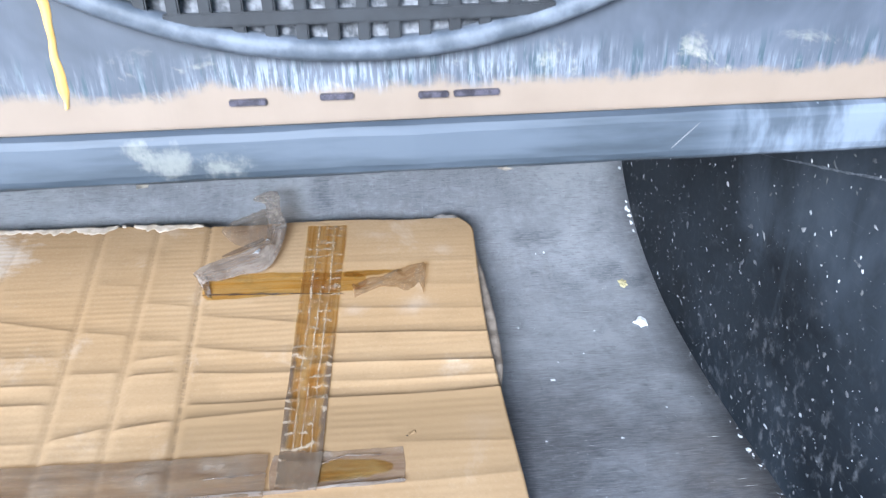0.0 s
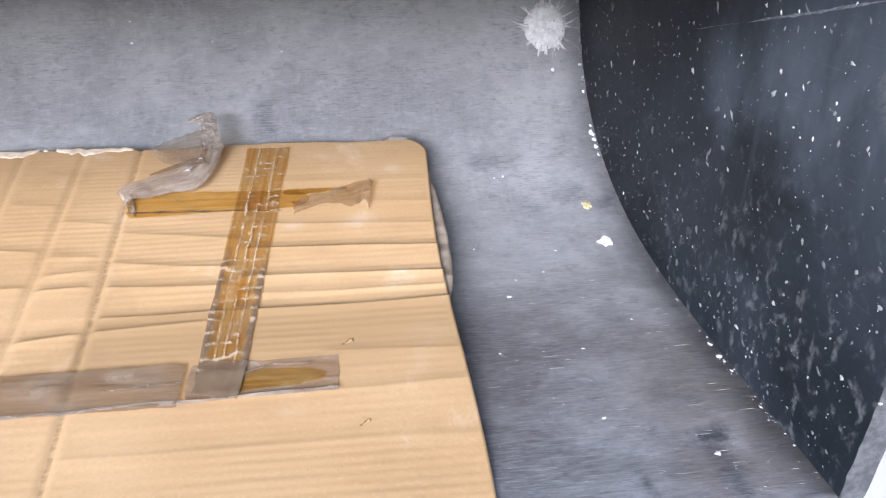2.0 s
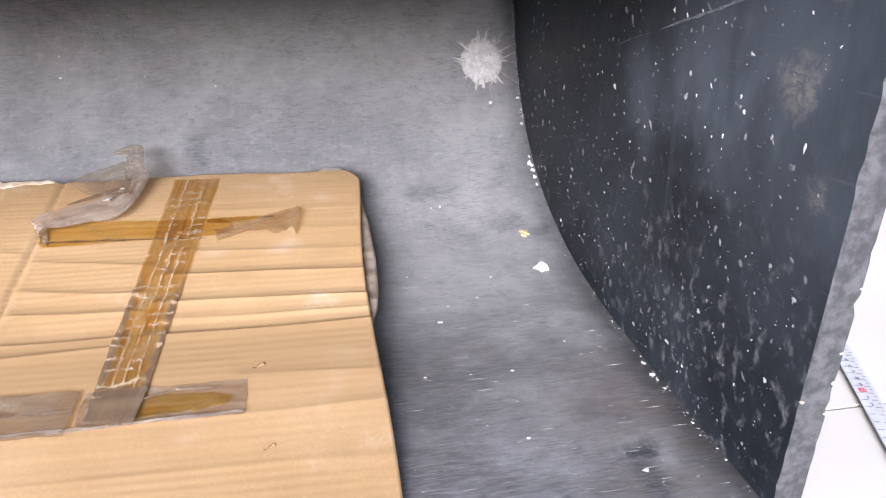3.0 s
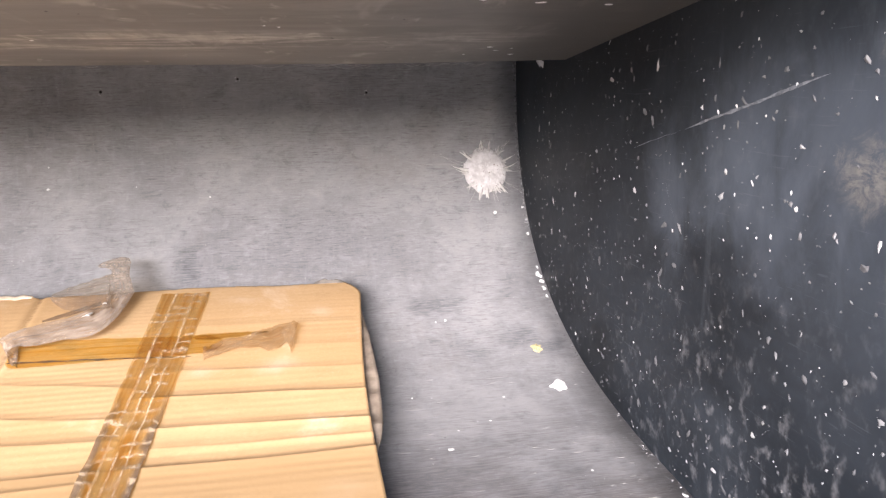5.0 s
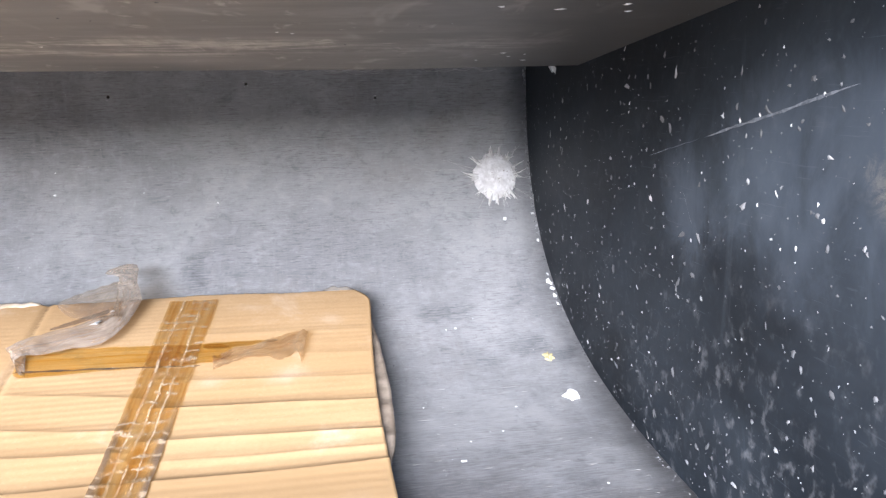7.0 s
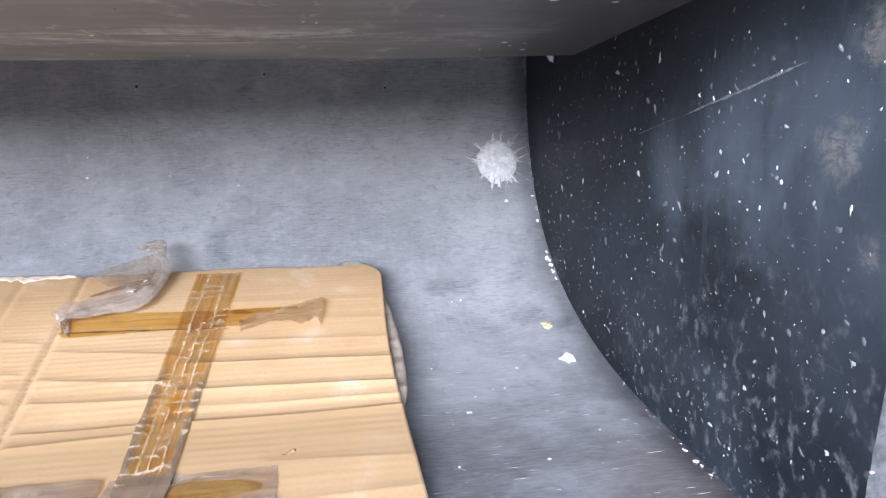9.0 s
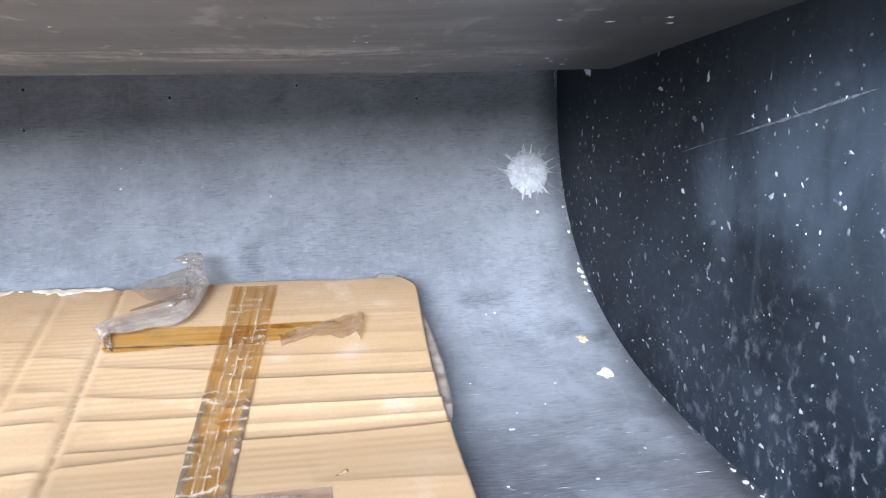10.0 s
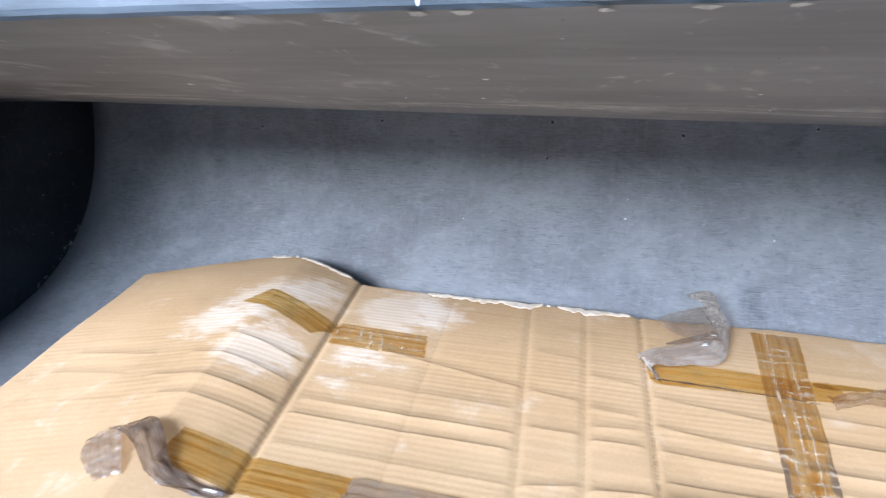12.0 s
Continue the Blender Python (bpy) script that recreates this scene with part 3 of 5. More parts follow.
# ---- mesh helpers ----
def mesh_object(name, verts, faces, mats, parent=None, smooth=False, uvs=None, slots=None):
    me = bpy.data.meshes.new(name)
    me.from_pydata([tuple(v) for v in verts], [], faces)
    for mt in mats if isinstance(mats, (list, tuple)) else [mats]:
        me.materials.append(mt)
    if uvs is not None:
        layer = me.uv_layers.new(name="UVMap")
        for lp in me.loops:
            layer.data[lp.index].uv = uvs[lp.vertex_index]
    if slots is not None:
        for p in me.polygons:
            p.material_index = slots[p.index]
    if smooth:
        for p in me.polygons:
            p.use_smooth = True
    me.update()
    ob = new(name, me)
    if parent:
        ob.parent = parent
    return ob


def part(name, bm, material, parent, label=""):
    bmesh.ops.recalc_face_normals(bm, faces=bm.faces)
    me = bpy.data.meshes.new(name)
    bm.to_mesh(me)
    bm.free()
    me.materials.append(material)
    ob = new(name, me)
    if parent:
        ob.parent = parent
    return tagged(ob, label)


def box(x0, x1, y0, y1, z0, z1, bevel=0.0015):
    bm = bmesh.new()
    bmesh.ops.create_cube(bm, size=1.0)
    for v in bm.verts:
        v.co = Vector((x0 if v.co.x < 0 else x1, y0 if v.co.y < 0 else y1, z0 if v.co.z < 0 else z1))
    if bevel:
        bmesh.ops.bevel(bm, geom=list(bm.edges), offset=bevel, segments=2, affect="EDGES")
    return bm


def sheet(name, nu, nv, at, mat, parent=None, thick=0.0, down=(0, 0, -1), uv=None, smooth=True):
    """A grid of nu x nv quads through at(u, v); thick gives it a body along down."""
    top = [at(i / nu, j / nv) for j in range(nv + 1) for i in range(nu + 1)]
    uvs = [uv(i / nu, j / nv) for j in range(nv + 1) for i in range(nu + 1)] if uv else None
    k = nu + 1
    faces = [(j * k + i, j * k + i + 1, (j + 1) * k + i + 1, (j + 1) * k + i) for j in range(nv) for i in range(nu)]
    verts = list(top)
    if thick:
        n = len(top)
        verts += [tuple(c + thick * d for c, d in zip(p, down)) for p in top]
        faces += [tuple(n + q for q in reversed(f)) for f in faces]
        rim = [i for i in range(nu)] + [j * k + nu for j in range(nv)] + [nv * k + i for i in range(nu, 0, -1)] + [j * k for j in range(nv, 0, -1)]
        for a, b in zip(rim, rim[1:] + rim[:1]):
            faces.append((b, a, n + a, n + b))
        if uvs:
            uvs = uvs + uvs
    return mesh_object(name, verts, faces, mat, parent, smooth, uvs)


def empty(name, place=(0, 0, 0)):
    ob = new(name)
    ob.location = place
    return ob


# ---- ground ----
# the ground past the tiles is made up, kept dark to cut bounce light
mesh_object("ground", [(-40, -40, GROUND - 0.004), (40, -40, GROUND - 0.004), (40, 40, GROUND - 0.004), (-40, 40, GROUND - 0.004)], [(0, 1, 2, 3)], GROUT)
ground = bpy.data.objects["ground"]
tagged(ground, "made-up grey ground round the white tiles, dark to cut bounce light", "ground", kind="structure")

# plain unseen walls, added to close the horizon and block low sky light
BLOCKER = plain("grey_light_blocker", (0.1, 0.1, 0.098), (0.16, 0.16, 0.155), 6.0, 0.85)
for nm, lim in (("blocker_south", (-3.2, 3.2, -3.2, -3.05)), ("blocker_west", (-3.2, -3.05, -3.04, 2.6)), ("blocker_east", (3.05, 3.2, -3.04, 2.6)), ("blocker_north", (-3.2, 3.2, 2.61, 2.76))):
    tagged(part(nm, box(*lim, GROUND - 0.003, 2.6 if nm == "blocker_north" else 0.74, 0.006), BLOCKER, None), "plain grey unseen wall added to block low sky light", "wall", kind="structure")

# ---- the horn cabinet ----
cabinet = tagged(empty("speaker_cabinet", (0, 0.4, GROUND)), "worn black plywood horn loudspeaker cabinet standing on white tiles", "speaker cabinet")
PIN = Matrix.Translation((0, -0.4, -GROUND))


def fix(ob, parent=cabinet):
    """Parts are drawn in the room's own coordinates."""
    ob.parent = parent
    if parent is cabinet:
        ob.matrix_parent_inverse = PIN
    return ob


# curved floor and back, one bent sheet
steps = []
for i in range(25):
    steps.append((0.066 + (BEND - 0.066) * i / 24, 0.0))
for i in range(1, 61):
    a = i / 60
    y = BEND + (BACK - BEND) * (1 - (1 - a) ** 2.2)
    steps.append((y, curve_z(y)))
for i in range(1, 12):
    steps.append((BACK, RISE + (TOP - RISE) * i / 11))
lengths = [0.066]
for p, q in zip(steps, steps[1:]):
    lengths.append(lengths[-1] + math.dist(p, q))
NC = len(steps) - 1


def curved_at(u, v):
    j = min(int(round(v * NC)), NC)
    y, z = steps[j]
    return (-LEFT + u * (HALF + LEFT), y, z)


curved = fix(sheet("curved_panel", 40, NC, curved_at, PANEL, thick=0.004, down=(0, 0.7, -0.7),
                   uv=lambda u, v: (-LEFT + u * (HALF + LEFT), lengths[min(int(round(v * NC)), NC)])))
tagged(curved, "bent grey dusty plywood floor and back")


def side_panel(sign):
    """A plywood side: level rings up its height, the front arris chipped here and there."""
    rng = random.Random(4 if sign > 0 else 9)
    verts, faces, slots = [], [], []
    n = 150
    for i in range(n + 1):
        z = GROUND + (TOP + PLY - GROUND) * i / n
        y = front_y(z)
        chip = 0.0008 + (rng.random() ** 12) * 0.003
        inn = 0.0008 + (rng.random() ** 8) * 0.002
        wall = HALF if sign > 0 else LEFT
        ring = [(wall, y + inn), (wall + inn, y), (wall + PLY - chip, y), (wall + PLY, y + chip), (wall + PLY, 0.74), (wall, 0.74)]
        verts += [(sign * x, yy, z) for x, yy in ring]
    for i in range(n):
        for k in range(6):
            a, b = i * 6 + k, i * 6 + (k + 1) % 6
            f = (a, b, b + 6, a + 6)
            faces.append(f if sign > 0 else f[::-1])
            slots.append(1 if k in (0, 1, 2) else 0)
    faces += [tuple(range(6)), tuple(range(n * 6, n * 6 + 6))]
    slots += [0, 0]
    return fix(mesh_object("side_panel", verts, faces, [SIDE, EDGE], slots=slots))


tagged(side_panel(1), "black side with white paint flecks and grey edge")
tagged(side_panel(-1), "black side panel")

# horn roof: one board whose front edge is the lip
rv, rf, rs = [], [], []
prof = [(0.0, roof_z(0) + 0.004), (0.0008, roof_z(0) + 0.0015), (0.003, roof_z(0))]
prof += [(0.003 + (ROOF_END - 0.003) * i / 10, roof_z(0.003 + (ROOF_END - 0.003) * i / 10)) for i in range(1, 11)]
prof += [(ROOF_END, roof_z(ROOF_END) + 0.017), (0.004, roof_z(0) + 0.019), (0.0012, roof_z(0) + 0.0178), (0.0, roof_z(0) + 0.015)]
NP, NX = len(prof), 120
for i in range(NX + 1):
    x = -LEFT + 0.0008 + (HALF + LEFT - 0.0016) * i / NX
    for k, (y, z) in enumerate(prof):
        w = 0.0007 * noise.noise((x * 40, k * 3.1, 0.0)) if k in (0, 1, 2, NP - 1, NP - 2) else 0.0
        rv.append((x, y + w, z + w * 0.6 + sag(x, y)))
for i in range(NX):
    for k in range(NP):
        a, b = i * NP + k, i * NP + (k + 1) % NP
        rf.append((a, b, b + NP, a + NP))
        rs.append(1 if k in (0, 1, NP - 1, NP - 2, NP - 3) and k != NP - 4 else 0)
roof = fix(mesh_object("horn_roof", rv, rf, [ROOF, LIP], smooth=False, slots=rs))
tagged(roof, "scuffed brown-grey board with a worn blue-grey front lip")

fix(part("throat_panel", box(-LEFT + 0.001, HALF - 0.001, ROOF_END + 0.0005, ROOF_END + 0.018, roof_z(ROOF_END) + 0.015, TOP), WOOD, None))
fix(part("top_panel", box(-LEFT - PLY, HALF + PLY, 0.0, 0.74, TOP + PLY + 0.0005, TOP + 2 * PLY), WOOD, None))
fix(part("back_panel", box(-LEFT + 0.0005, HALF - 0.0005, 0.722, 0.738, GROUND + 0.001, TOP), WOOD, None))
fix(part("base_panel", box(-LEFT + 0.0005, HALF - 0.0005, 0.07, 0.72, GROUND, -0.0045), WOOD, None))
baffle = fix(part("baffle", box(-LEFT - PLY, HALF + PLY, 0.0025, 0.0205, ROOF0 + 0.0195, TOP, 0.001), BAFFLE, None, "blue-grey baffle rubbed to cream filler along its foot"))

# ---- grille in the baffle ----
GX, GZ, GR = 0.373, 0.617, 0.2132
grille = fix(part("speaker_grille", (lambda b: b)(bmesh.new()), FOAM, None, "round grille with a grey rim and black bars"))
bm = bmesh.new()
bmesh.ops.create_circle(bm, cap_ends=True, radius=GR - 0.006, segments=96, matrix=Matrix.Translation((GX, 0.0012, GZ)) @ Matrix.Rotation(radians(90), 4, "X"))
bm.to_mesh(grille.data)
bm.free()
rim_v, rim_f = [], []
section = [(-0.0036, 0.002), (-0.0034, -0.0038), (-0.0016, -0.0054), (0.0016, -0.0054), (0.0034, -0.0038), (0.0036, 0.002)]
for i in range(128):
    a = math.tau * i / 128
    for dr, yy in section:
        rim_v.append((GX + (GR + dr - 0.006) * math.cos(a), yy, GZ + (GR + dr - 0.006) * math.sin(a)))
for i in range(128):
    for k in range(5):
        a, b = i * 6 + k, ((i + 1) % 128) * 6 + k
        rim_f.append((a, a + 1, b + 1, b))
mesh_object("grille_rim", rim_v, rim_f, RING, grille, True)
PITCH = 0.0098
for i in range(-20, 21):
    off = i * PITCH
    half = math.sqrt(max((GR - 0.0075) ** 2 - off ** 2, 0))
    if half < 0.04:
        continue
    part("grille_bar", box(GX + off - 0.0020, GX + off + 0.0020, -0.0038, -0.0012, GZ - half, GZ + half, 0.0005), BAR, grille)
    part("grille_bar", box(GX - half, GX + half, -0.0046, -0.0018, GZ + off - 0.0022, GZ + off + 0.0022, 0.0005), BAR, grille)

# staples and the paint drip on the baffle
for x, w in ((0.332, 0.0125), (0.362, 0.0115), (0.395, 0.0105), (0.410, 0.016)):
    z = 0.3935 + 0.0004 * math.sin(x * 90)
    fix(part("staple", box(x - w / 2, x + w / 2, 0.0008, 0.003, z - 0.0011, z + 0.0011, 0.0004), STEEL, None, "dark rusty staple"), baffle)
dv, df = [], []
for i in range(41):
    a = i / 40
    z = 0.3935 + 0.11 * a
    x = 0.2725 + 0.0035 * a + 0.00025 * math.sin(a * 31) + 0.0002 * math.sin(a * 70)
    w = 0.0015 + 0.0003 * math.sin(a * 23) - 0.0008 * (a < 0.03)
    for dx, yy in ((-1, 0.0024), (-0.5, 0.0012), (0.5, 0.0012), (1, 0.0024)):
        dv.append((x + dx * w, yy, z))
for i in range(40):
    for k in range(3):
        df.append((i * 4 + k, i * 4 + k + 1, i * 4 + k + 5, i * 4 + k + 4))
df.append((0, 1, 2, 3))
fix(mesh_object("paint_drip", dv, df, DRIP, smooth=True), baffle)

# nail holes along the back
for x, z, r in ((0.03, 0.314, 0.0028), (0.196, 0.300, 0.0028), (0.350, 0.311, 0.0022), (0.501, 0.291, 0.0022), (0.025, 0.266, 0.0022), (-0.21, 0.312, 0.0024), (-0.4, 0.3, 0.0022)):
    y = curve_y(z)
    bm = bmesh.new()
    bmesh.ops.create_cone(bm, cap_ends=True, segments=9, radius1=r * 0.72, radius2=r * 0.45, depth=0.0014,
                          matrix=Matrix.Translation((x, y - 0.0003, z)) @ Matrix.Rotation(radians(90), 4, "X"))
    fix(part("nail", bm, DARK, None), curved)
    cr = random.Random(int(x * 1000))
    bm = bmesh.new()
    for _ in range(3):
        a = cr.uniform(0, math.tau)
        bmesh.ops.create_icosphere(bm, subdivisions=1, radius=cr.uniform(0.0005, 0.001),
                                   matrix=Matrix.Translation((x + 1.3 * r * math.cos(a), y - 0.0009, z + 1.3 * r * math.sin(a))))
    fix(part("splinter", bm, WHITE, None), curved)

# chips on the side panel's front edge
for x, z, s in ((HALF + 0.0165, 0.111, 0.002), (HALF + 0.0168, 0.092, 0.0026), (HALF + 0.0008, 0.081, 0.0018), (HALF + 0.0165, 0.071, 0.0016), (HALF + 0.0168, 0.15, 0.0014)):
    cr = random.Random(int(z * 1e4))
    bm = bmesh.new()
    bmesh.ops.create_icosphere(bm, subdivisions=2, radius=1.0)
    for v in bm.verts:
        k = 1 + 0.45 * noise.noise(v.co * 1.7 + Vector((z * 100, 0, 0)))
        v.co = Vector((x + v.co.x * s * 0.7 * k, front_y(z) + 0.0004 + v.co.y * 0.0012, z + v.co.z * s * 0.55 * k))
    fix(part("edge_chip", bm, CHIP, None, "pale bare chip"))


# ---- flattened box ----
def card_left(y):
    return -0.5 - 0.02 * (0.56 - y) + 0.004 * noise.noise((y * 9, 2.0, 0))


def card_right(y):
    t = max(0.0, (y - 0.535) / 0.03)
    return 0.471 + 0.004 * math.sin(y * 13) - 0.016 * min(t, 1.2) ** 2


def card_back(x):
    e = 0.566 + 0.006 * noise.noise((x * 7, 0.3, 0)) + 0.0022 * noise.noise((x * 60, 4.0, 0)) + 0.0014 * noise.noise((x * 170, 9.0, 0))
    if x < -0.18:
        e += 0.03 * math.exp(-((x + 0.33) / 0.09) ** 2) - 0.012 * max(0.0, (-x - 0.42) / 0.08)
    return e


def bell(d, w):
    return math.exp(-(d / w) ** 2)


# ridges where the flutes are crushed: ends (x, y), and height in millimetres
PRESS = (
    (0.285, 0.4115, 0.480, 0.398, 0.5), (0.285, 0.3695, 0.480, 0.361, 1.2), (0.285, 0.329, 0.480, 0.323, 1.3), (0.285, 0.306, 0.480, 0.3045, 0.9), (0.285, 0.2845, 0.480, 0.2875, 1.8),
    (0.168, 0.4033, 0.288, 0.384, 0.8), (0.172, 0.3586, 0.288, 0.344, 1.0), (0.174, 0.325, 0.288, 0.319, 1.0), (0.178, 0.286, 0.288, 0.2847, 1.6), (0.178, 0.2685, 0.286, 0.2745, 1.4),
    (0.360, 0.233, 0.482, 0.228, 0.5), (0.290, 0.193, 0.482, 0.197, 0.5), (0.19, 0.15, 0.482, 0.146, 0.3), (0.31, 0.445, 0.475, 0.437, 0.3), (0.31, 0.485, 0.47, 0.481, 0.25),
    (0.112, 0.3715, 0.162, 0.369, 0.9), (0.118, 0.343, 0.168, 0.35, 0.8), (0.118, 0.3225, 0.168, 0.326, 1.2), (0.122, 0.2605, 0.176, 0.269, 1.6), (0.108, 0.425, 0.162, 0.419, 0.5),
    (0.055, 0.387, 0.110, 0.378, 0.8), (0.062, 0.330, 0.115, 0.3285, 0.9), (0.070, 0.253, 0.121, 0.265, 1.3), (0.05, 0.46, 0.102, 0.454, 0.4),
    (-0.150, 0.2955, 0.060, 0.2935, 1.1), (-0.150, 0.3205, 0.058, 0.3165, 1.0), (-0.152, 0.358, 0.05, 0.352, 0.5), (-0.11, 0.424, 0.052, 0.388, 0.8), (-0.145, 0.255, 0.066, 0.2515, 0.6),
    (-0.27, 0.388, -0.17, 0.372, 0.8), (-0.29, 0.350, -0.163, 0.335, 0.9), (-0.31, 0.312, -0.16, 0.300, 1.0), (-0.28, 0.279, -0.155, 0.272, 0.7), (-0.45, 0.368, -0.33, 0.352, 0.7), (-0.46, 0.335, -0.34, 0.318, 0.6), (-0.42, 0.285, -0.31, 0.276, 0.5),
)


def card_z(x, y):
    z = -0.002 - 0.023 * max(x, -0.18) + 0.184 * y
    left = -0.18 + 0.11 * (0.554 - y)
    if x < left:
        d = left - x
        z += 0.022 * (math.sin(min(d / 0.11, 1.0) * math.pi / 2)) * min(1, y / 0.3)
        if d > 0.09:
            z -= (d - 0.09) * (0.11 + 0.42 * max(0.0, 0.55 - y))
    # creases along the box
    for x0, slope, deep, wide in ((-0.185, 0.118, 4.0, 0.003), (0.033, 0.12, 1.2, 0.004), (0.097, 0.084, 1.2, 0.004), (0.157, 0.075, 2.0, 0.003), (-0.06, 0.08, 0.8, 0.006)):
        d = x - (x0 + slope * (0.55 - y))
        z -= 0.0008 * deep * bell(d, wide)
    # crushed flutes across it
    for i, (xa, ya, xb, yb, amp) in enumerate(PRESS):
        if xa < x < xb:
            f = (x - xa) / (xb - xa)
            d = y - (ya + (yb - ya) * f + 0.0012 * noise.noise((x * 14, i * 5.7, 0)) + 0.003 * math.sin(f * math.pi) * noise.noise((i * 3.3, 0.5, 2)))
            if abs(d) < 0.06:
                fade = min(1.0, (x - xa) / 0.009, (xb - x) / 0.009) * (0.8 + 0.5 * noise.noise((x * 7, i * 2.3, 7)))
                z += 0.0017 * amp * fade * (math.exp(d / 0.0075) if d < 0 else 0.55 * math.exp(-d / 0.0022) + 0.45 * math.exp(-d / 0.009) - 0.5 * bell(d - 0.012, 0.01))
    z += 0.0010 * noise.noise((x * 8, y * 11, 0)) + 0.00016 * noise.noise((x * 12, y * 130, 3))
    return max(z, curve_z(y) + 0.0045 if y < 0.55 else 0.0, 0.0045)


def card_at(u, v):
    y0 = 0.062
    x = card_left(0.3) + (card_right(0.3) - card_left(0.3)) * u
    y = y0 + (card_back(x) - y0) * v
    x = card_left(y) + (card_right(y) - card_left(y)) * u
    return (x, y, card_z(x, y))


carton = tagged(empty("flattened_box", (0, 0.1, 0)), "flattened brown cardboard box with torn packing tape on curved floor", "cardboard box")
BOX_PIN = Matrix.Translation((0, -0.1, 0))


def stick(ob):
    ob.parent = carton
    ob.matrix_parent_inverse = BOX_PIN
    return ob


stick(sheet("cardboard_sheet", 440, 440, card_at, CARD, thick=0.004))


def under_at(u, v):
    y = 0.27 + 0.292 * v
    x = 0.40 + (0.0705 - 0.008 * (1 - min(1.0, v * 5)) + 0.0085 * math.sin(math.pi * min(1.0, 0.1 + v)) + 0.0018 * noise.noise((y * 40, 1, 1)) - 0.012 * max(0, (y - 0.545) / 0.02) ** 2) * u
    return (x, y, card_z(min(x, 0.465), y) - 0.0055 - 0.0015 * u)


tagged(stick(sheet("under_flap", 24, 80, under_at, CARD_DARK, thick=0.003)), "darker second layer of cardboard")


def ragged(x0, x1, wide, seed):
    """A strip of torn liner along the back edge."""
    def at(u, v):
        x = x0 + (x1 - x0) * u
        w = wide * max(0.02, 0.42 + 0.9 * noise.noise((x * 26, seed, 0)) + 0.4 * noise.noise((x * 140, seed, 3))) * min(1, u * 12, (1 - u) * 12 + 0.02)
        y = card_back(x) + 0.0022 - (w + 0.0022) * (1 - v)
        return (x, y, card_z(x, min(y, card_back(x))) + (0.0006 + 0.0012 * v * (1 + noise.noise((x * 120, seed, 5))) if w > 0.07 * wide else -0.0016))
    return stick(sheet("torn_edge", 130, 4, at, TORN, thick=0.0006))


ragged(-0.10, 0.150, 0.014, 1.0)
ragged(-0.33, -0.2, 0.005, 3.0)


tagged(stick(sheet("torn_edge", 14, 6, lambda u, v: (0.425 + 0.034 * u, card_back(0.44) - 0.001 + 0.002 * v, card_z(0.44, 0.56) + 0.0005 + v * 0.0075 * (0.35 + 0.65 * abs(noise.noise((u * 4.3, 2.2, 0)))) * min(1, 9 * u, 5 * (1 - u))), NUB, thick=0.0008, down=(0, 1, 0))), "grey torn nub of cardboard")


def strip(name, a, b, width, mat, lift=0.0008, wave=0.0004, taper=0.0, ends=0.002, nu=90, nv=12, label="", skew=0.0):
    """Packing tape from a to b, lying on the cardboard."""
    ax, bx = Vector((*a, 0)), Vector((*b, 0))
    run = (bx - ax)
    length = run.length
    side = Vector((-run.y, run.x, 0)).normalized()

    def at(u, v):
        u2 = u + (v - 0.5) * skew / length
        w = width * (1 - taper * u) + ends * noise.noise((u * 14, v * 3 + a[0] * 9, 1)) * 0.5
        if u in (0.0, 1.0):
            u2 += ends / length * noise.noise((v * 9, a[0] * 20, u))
        p = ax + run * u2 + side * (v - 0.5) * w
        z = card_z(p.x, min(p.y, card_back(p.x) - 0.001))
        rise = lift + wave * (1 + noise.noise((p.x * 60, p.y * 60, 2))) + wave * 1.5 * abs(noise.noise((u * length * 25, v * 5, 8)))
        return (p.x, p.y, z + rise)
    ob = stick(sheet(name, nu, nv, at, mat, uv=lambda u, v: (u * length, v * width)))
    return tagged(ob, label) if label else ob


strip("packing_tape", (0.297, 0.553), (0.288, 0.196), 0.047, TAPE_NET, 0.0012, 0.0005, 0.25, label="crazed brown packing tape strip")
strip("packing_tape", (-0.055, 0.205), (0.262, 0.205), 0.043, TAPE_LOOSE, 0.0016, 0.0011, 0.05, label="greyed packing tape coming loose")
strip("packing_tape", (-0.215, 0.214), (-0.053, 0.206), 0.042, TAPE, 0.0007, 0.0003, label="glossy brown packing tape strip")
strip("packing_tape", (-0.171, 0.443), (-0.061, 0.439), 0.044, TAPE_NET, 0.0007, 0.0003, label="scuffed brown packing tape strip", skew=-0.012)
strip("packing_tape", (-0.283, 0.478), (-0.176, 0.439), 0.038, TAPE, 0.0007, 0.0004, 0.0, label="split brown packing tape strip", skew=0.01)
strip("packing_tape", (0.291, 0.226), (0.287, 0.190), 0.034, TAPE_LOOSE, 0.0022, 0.0012, label="greyed end of packing tape")


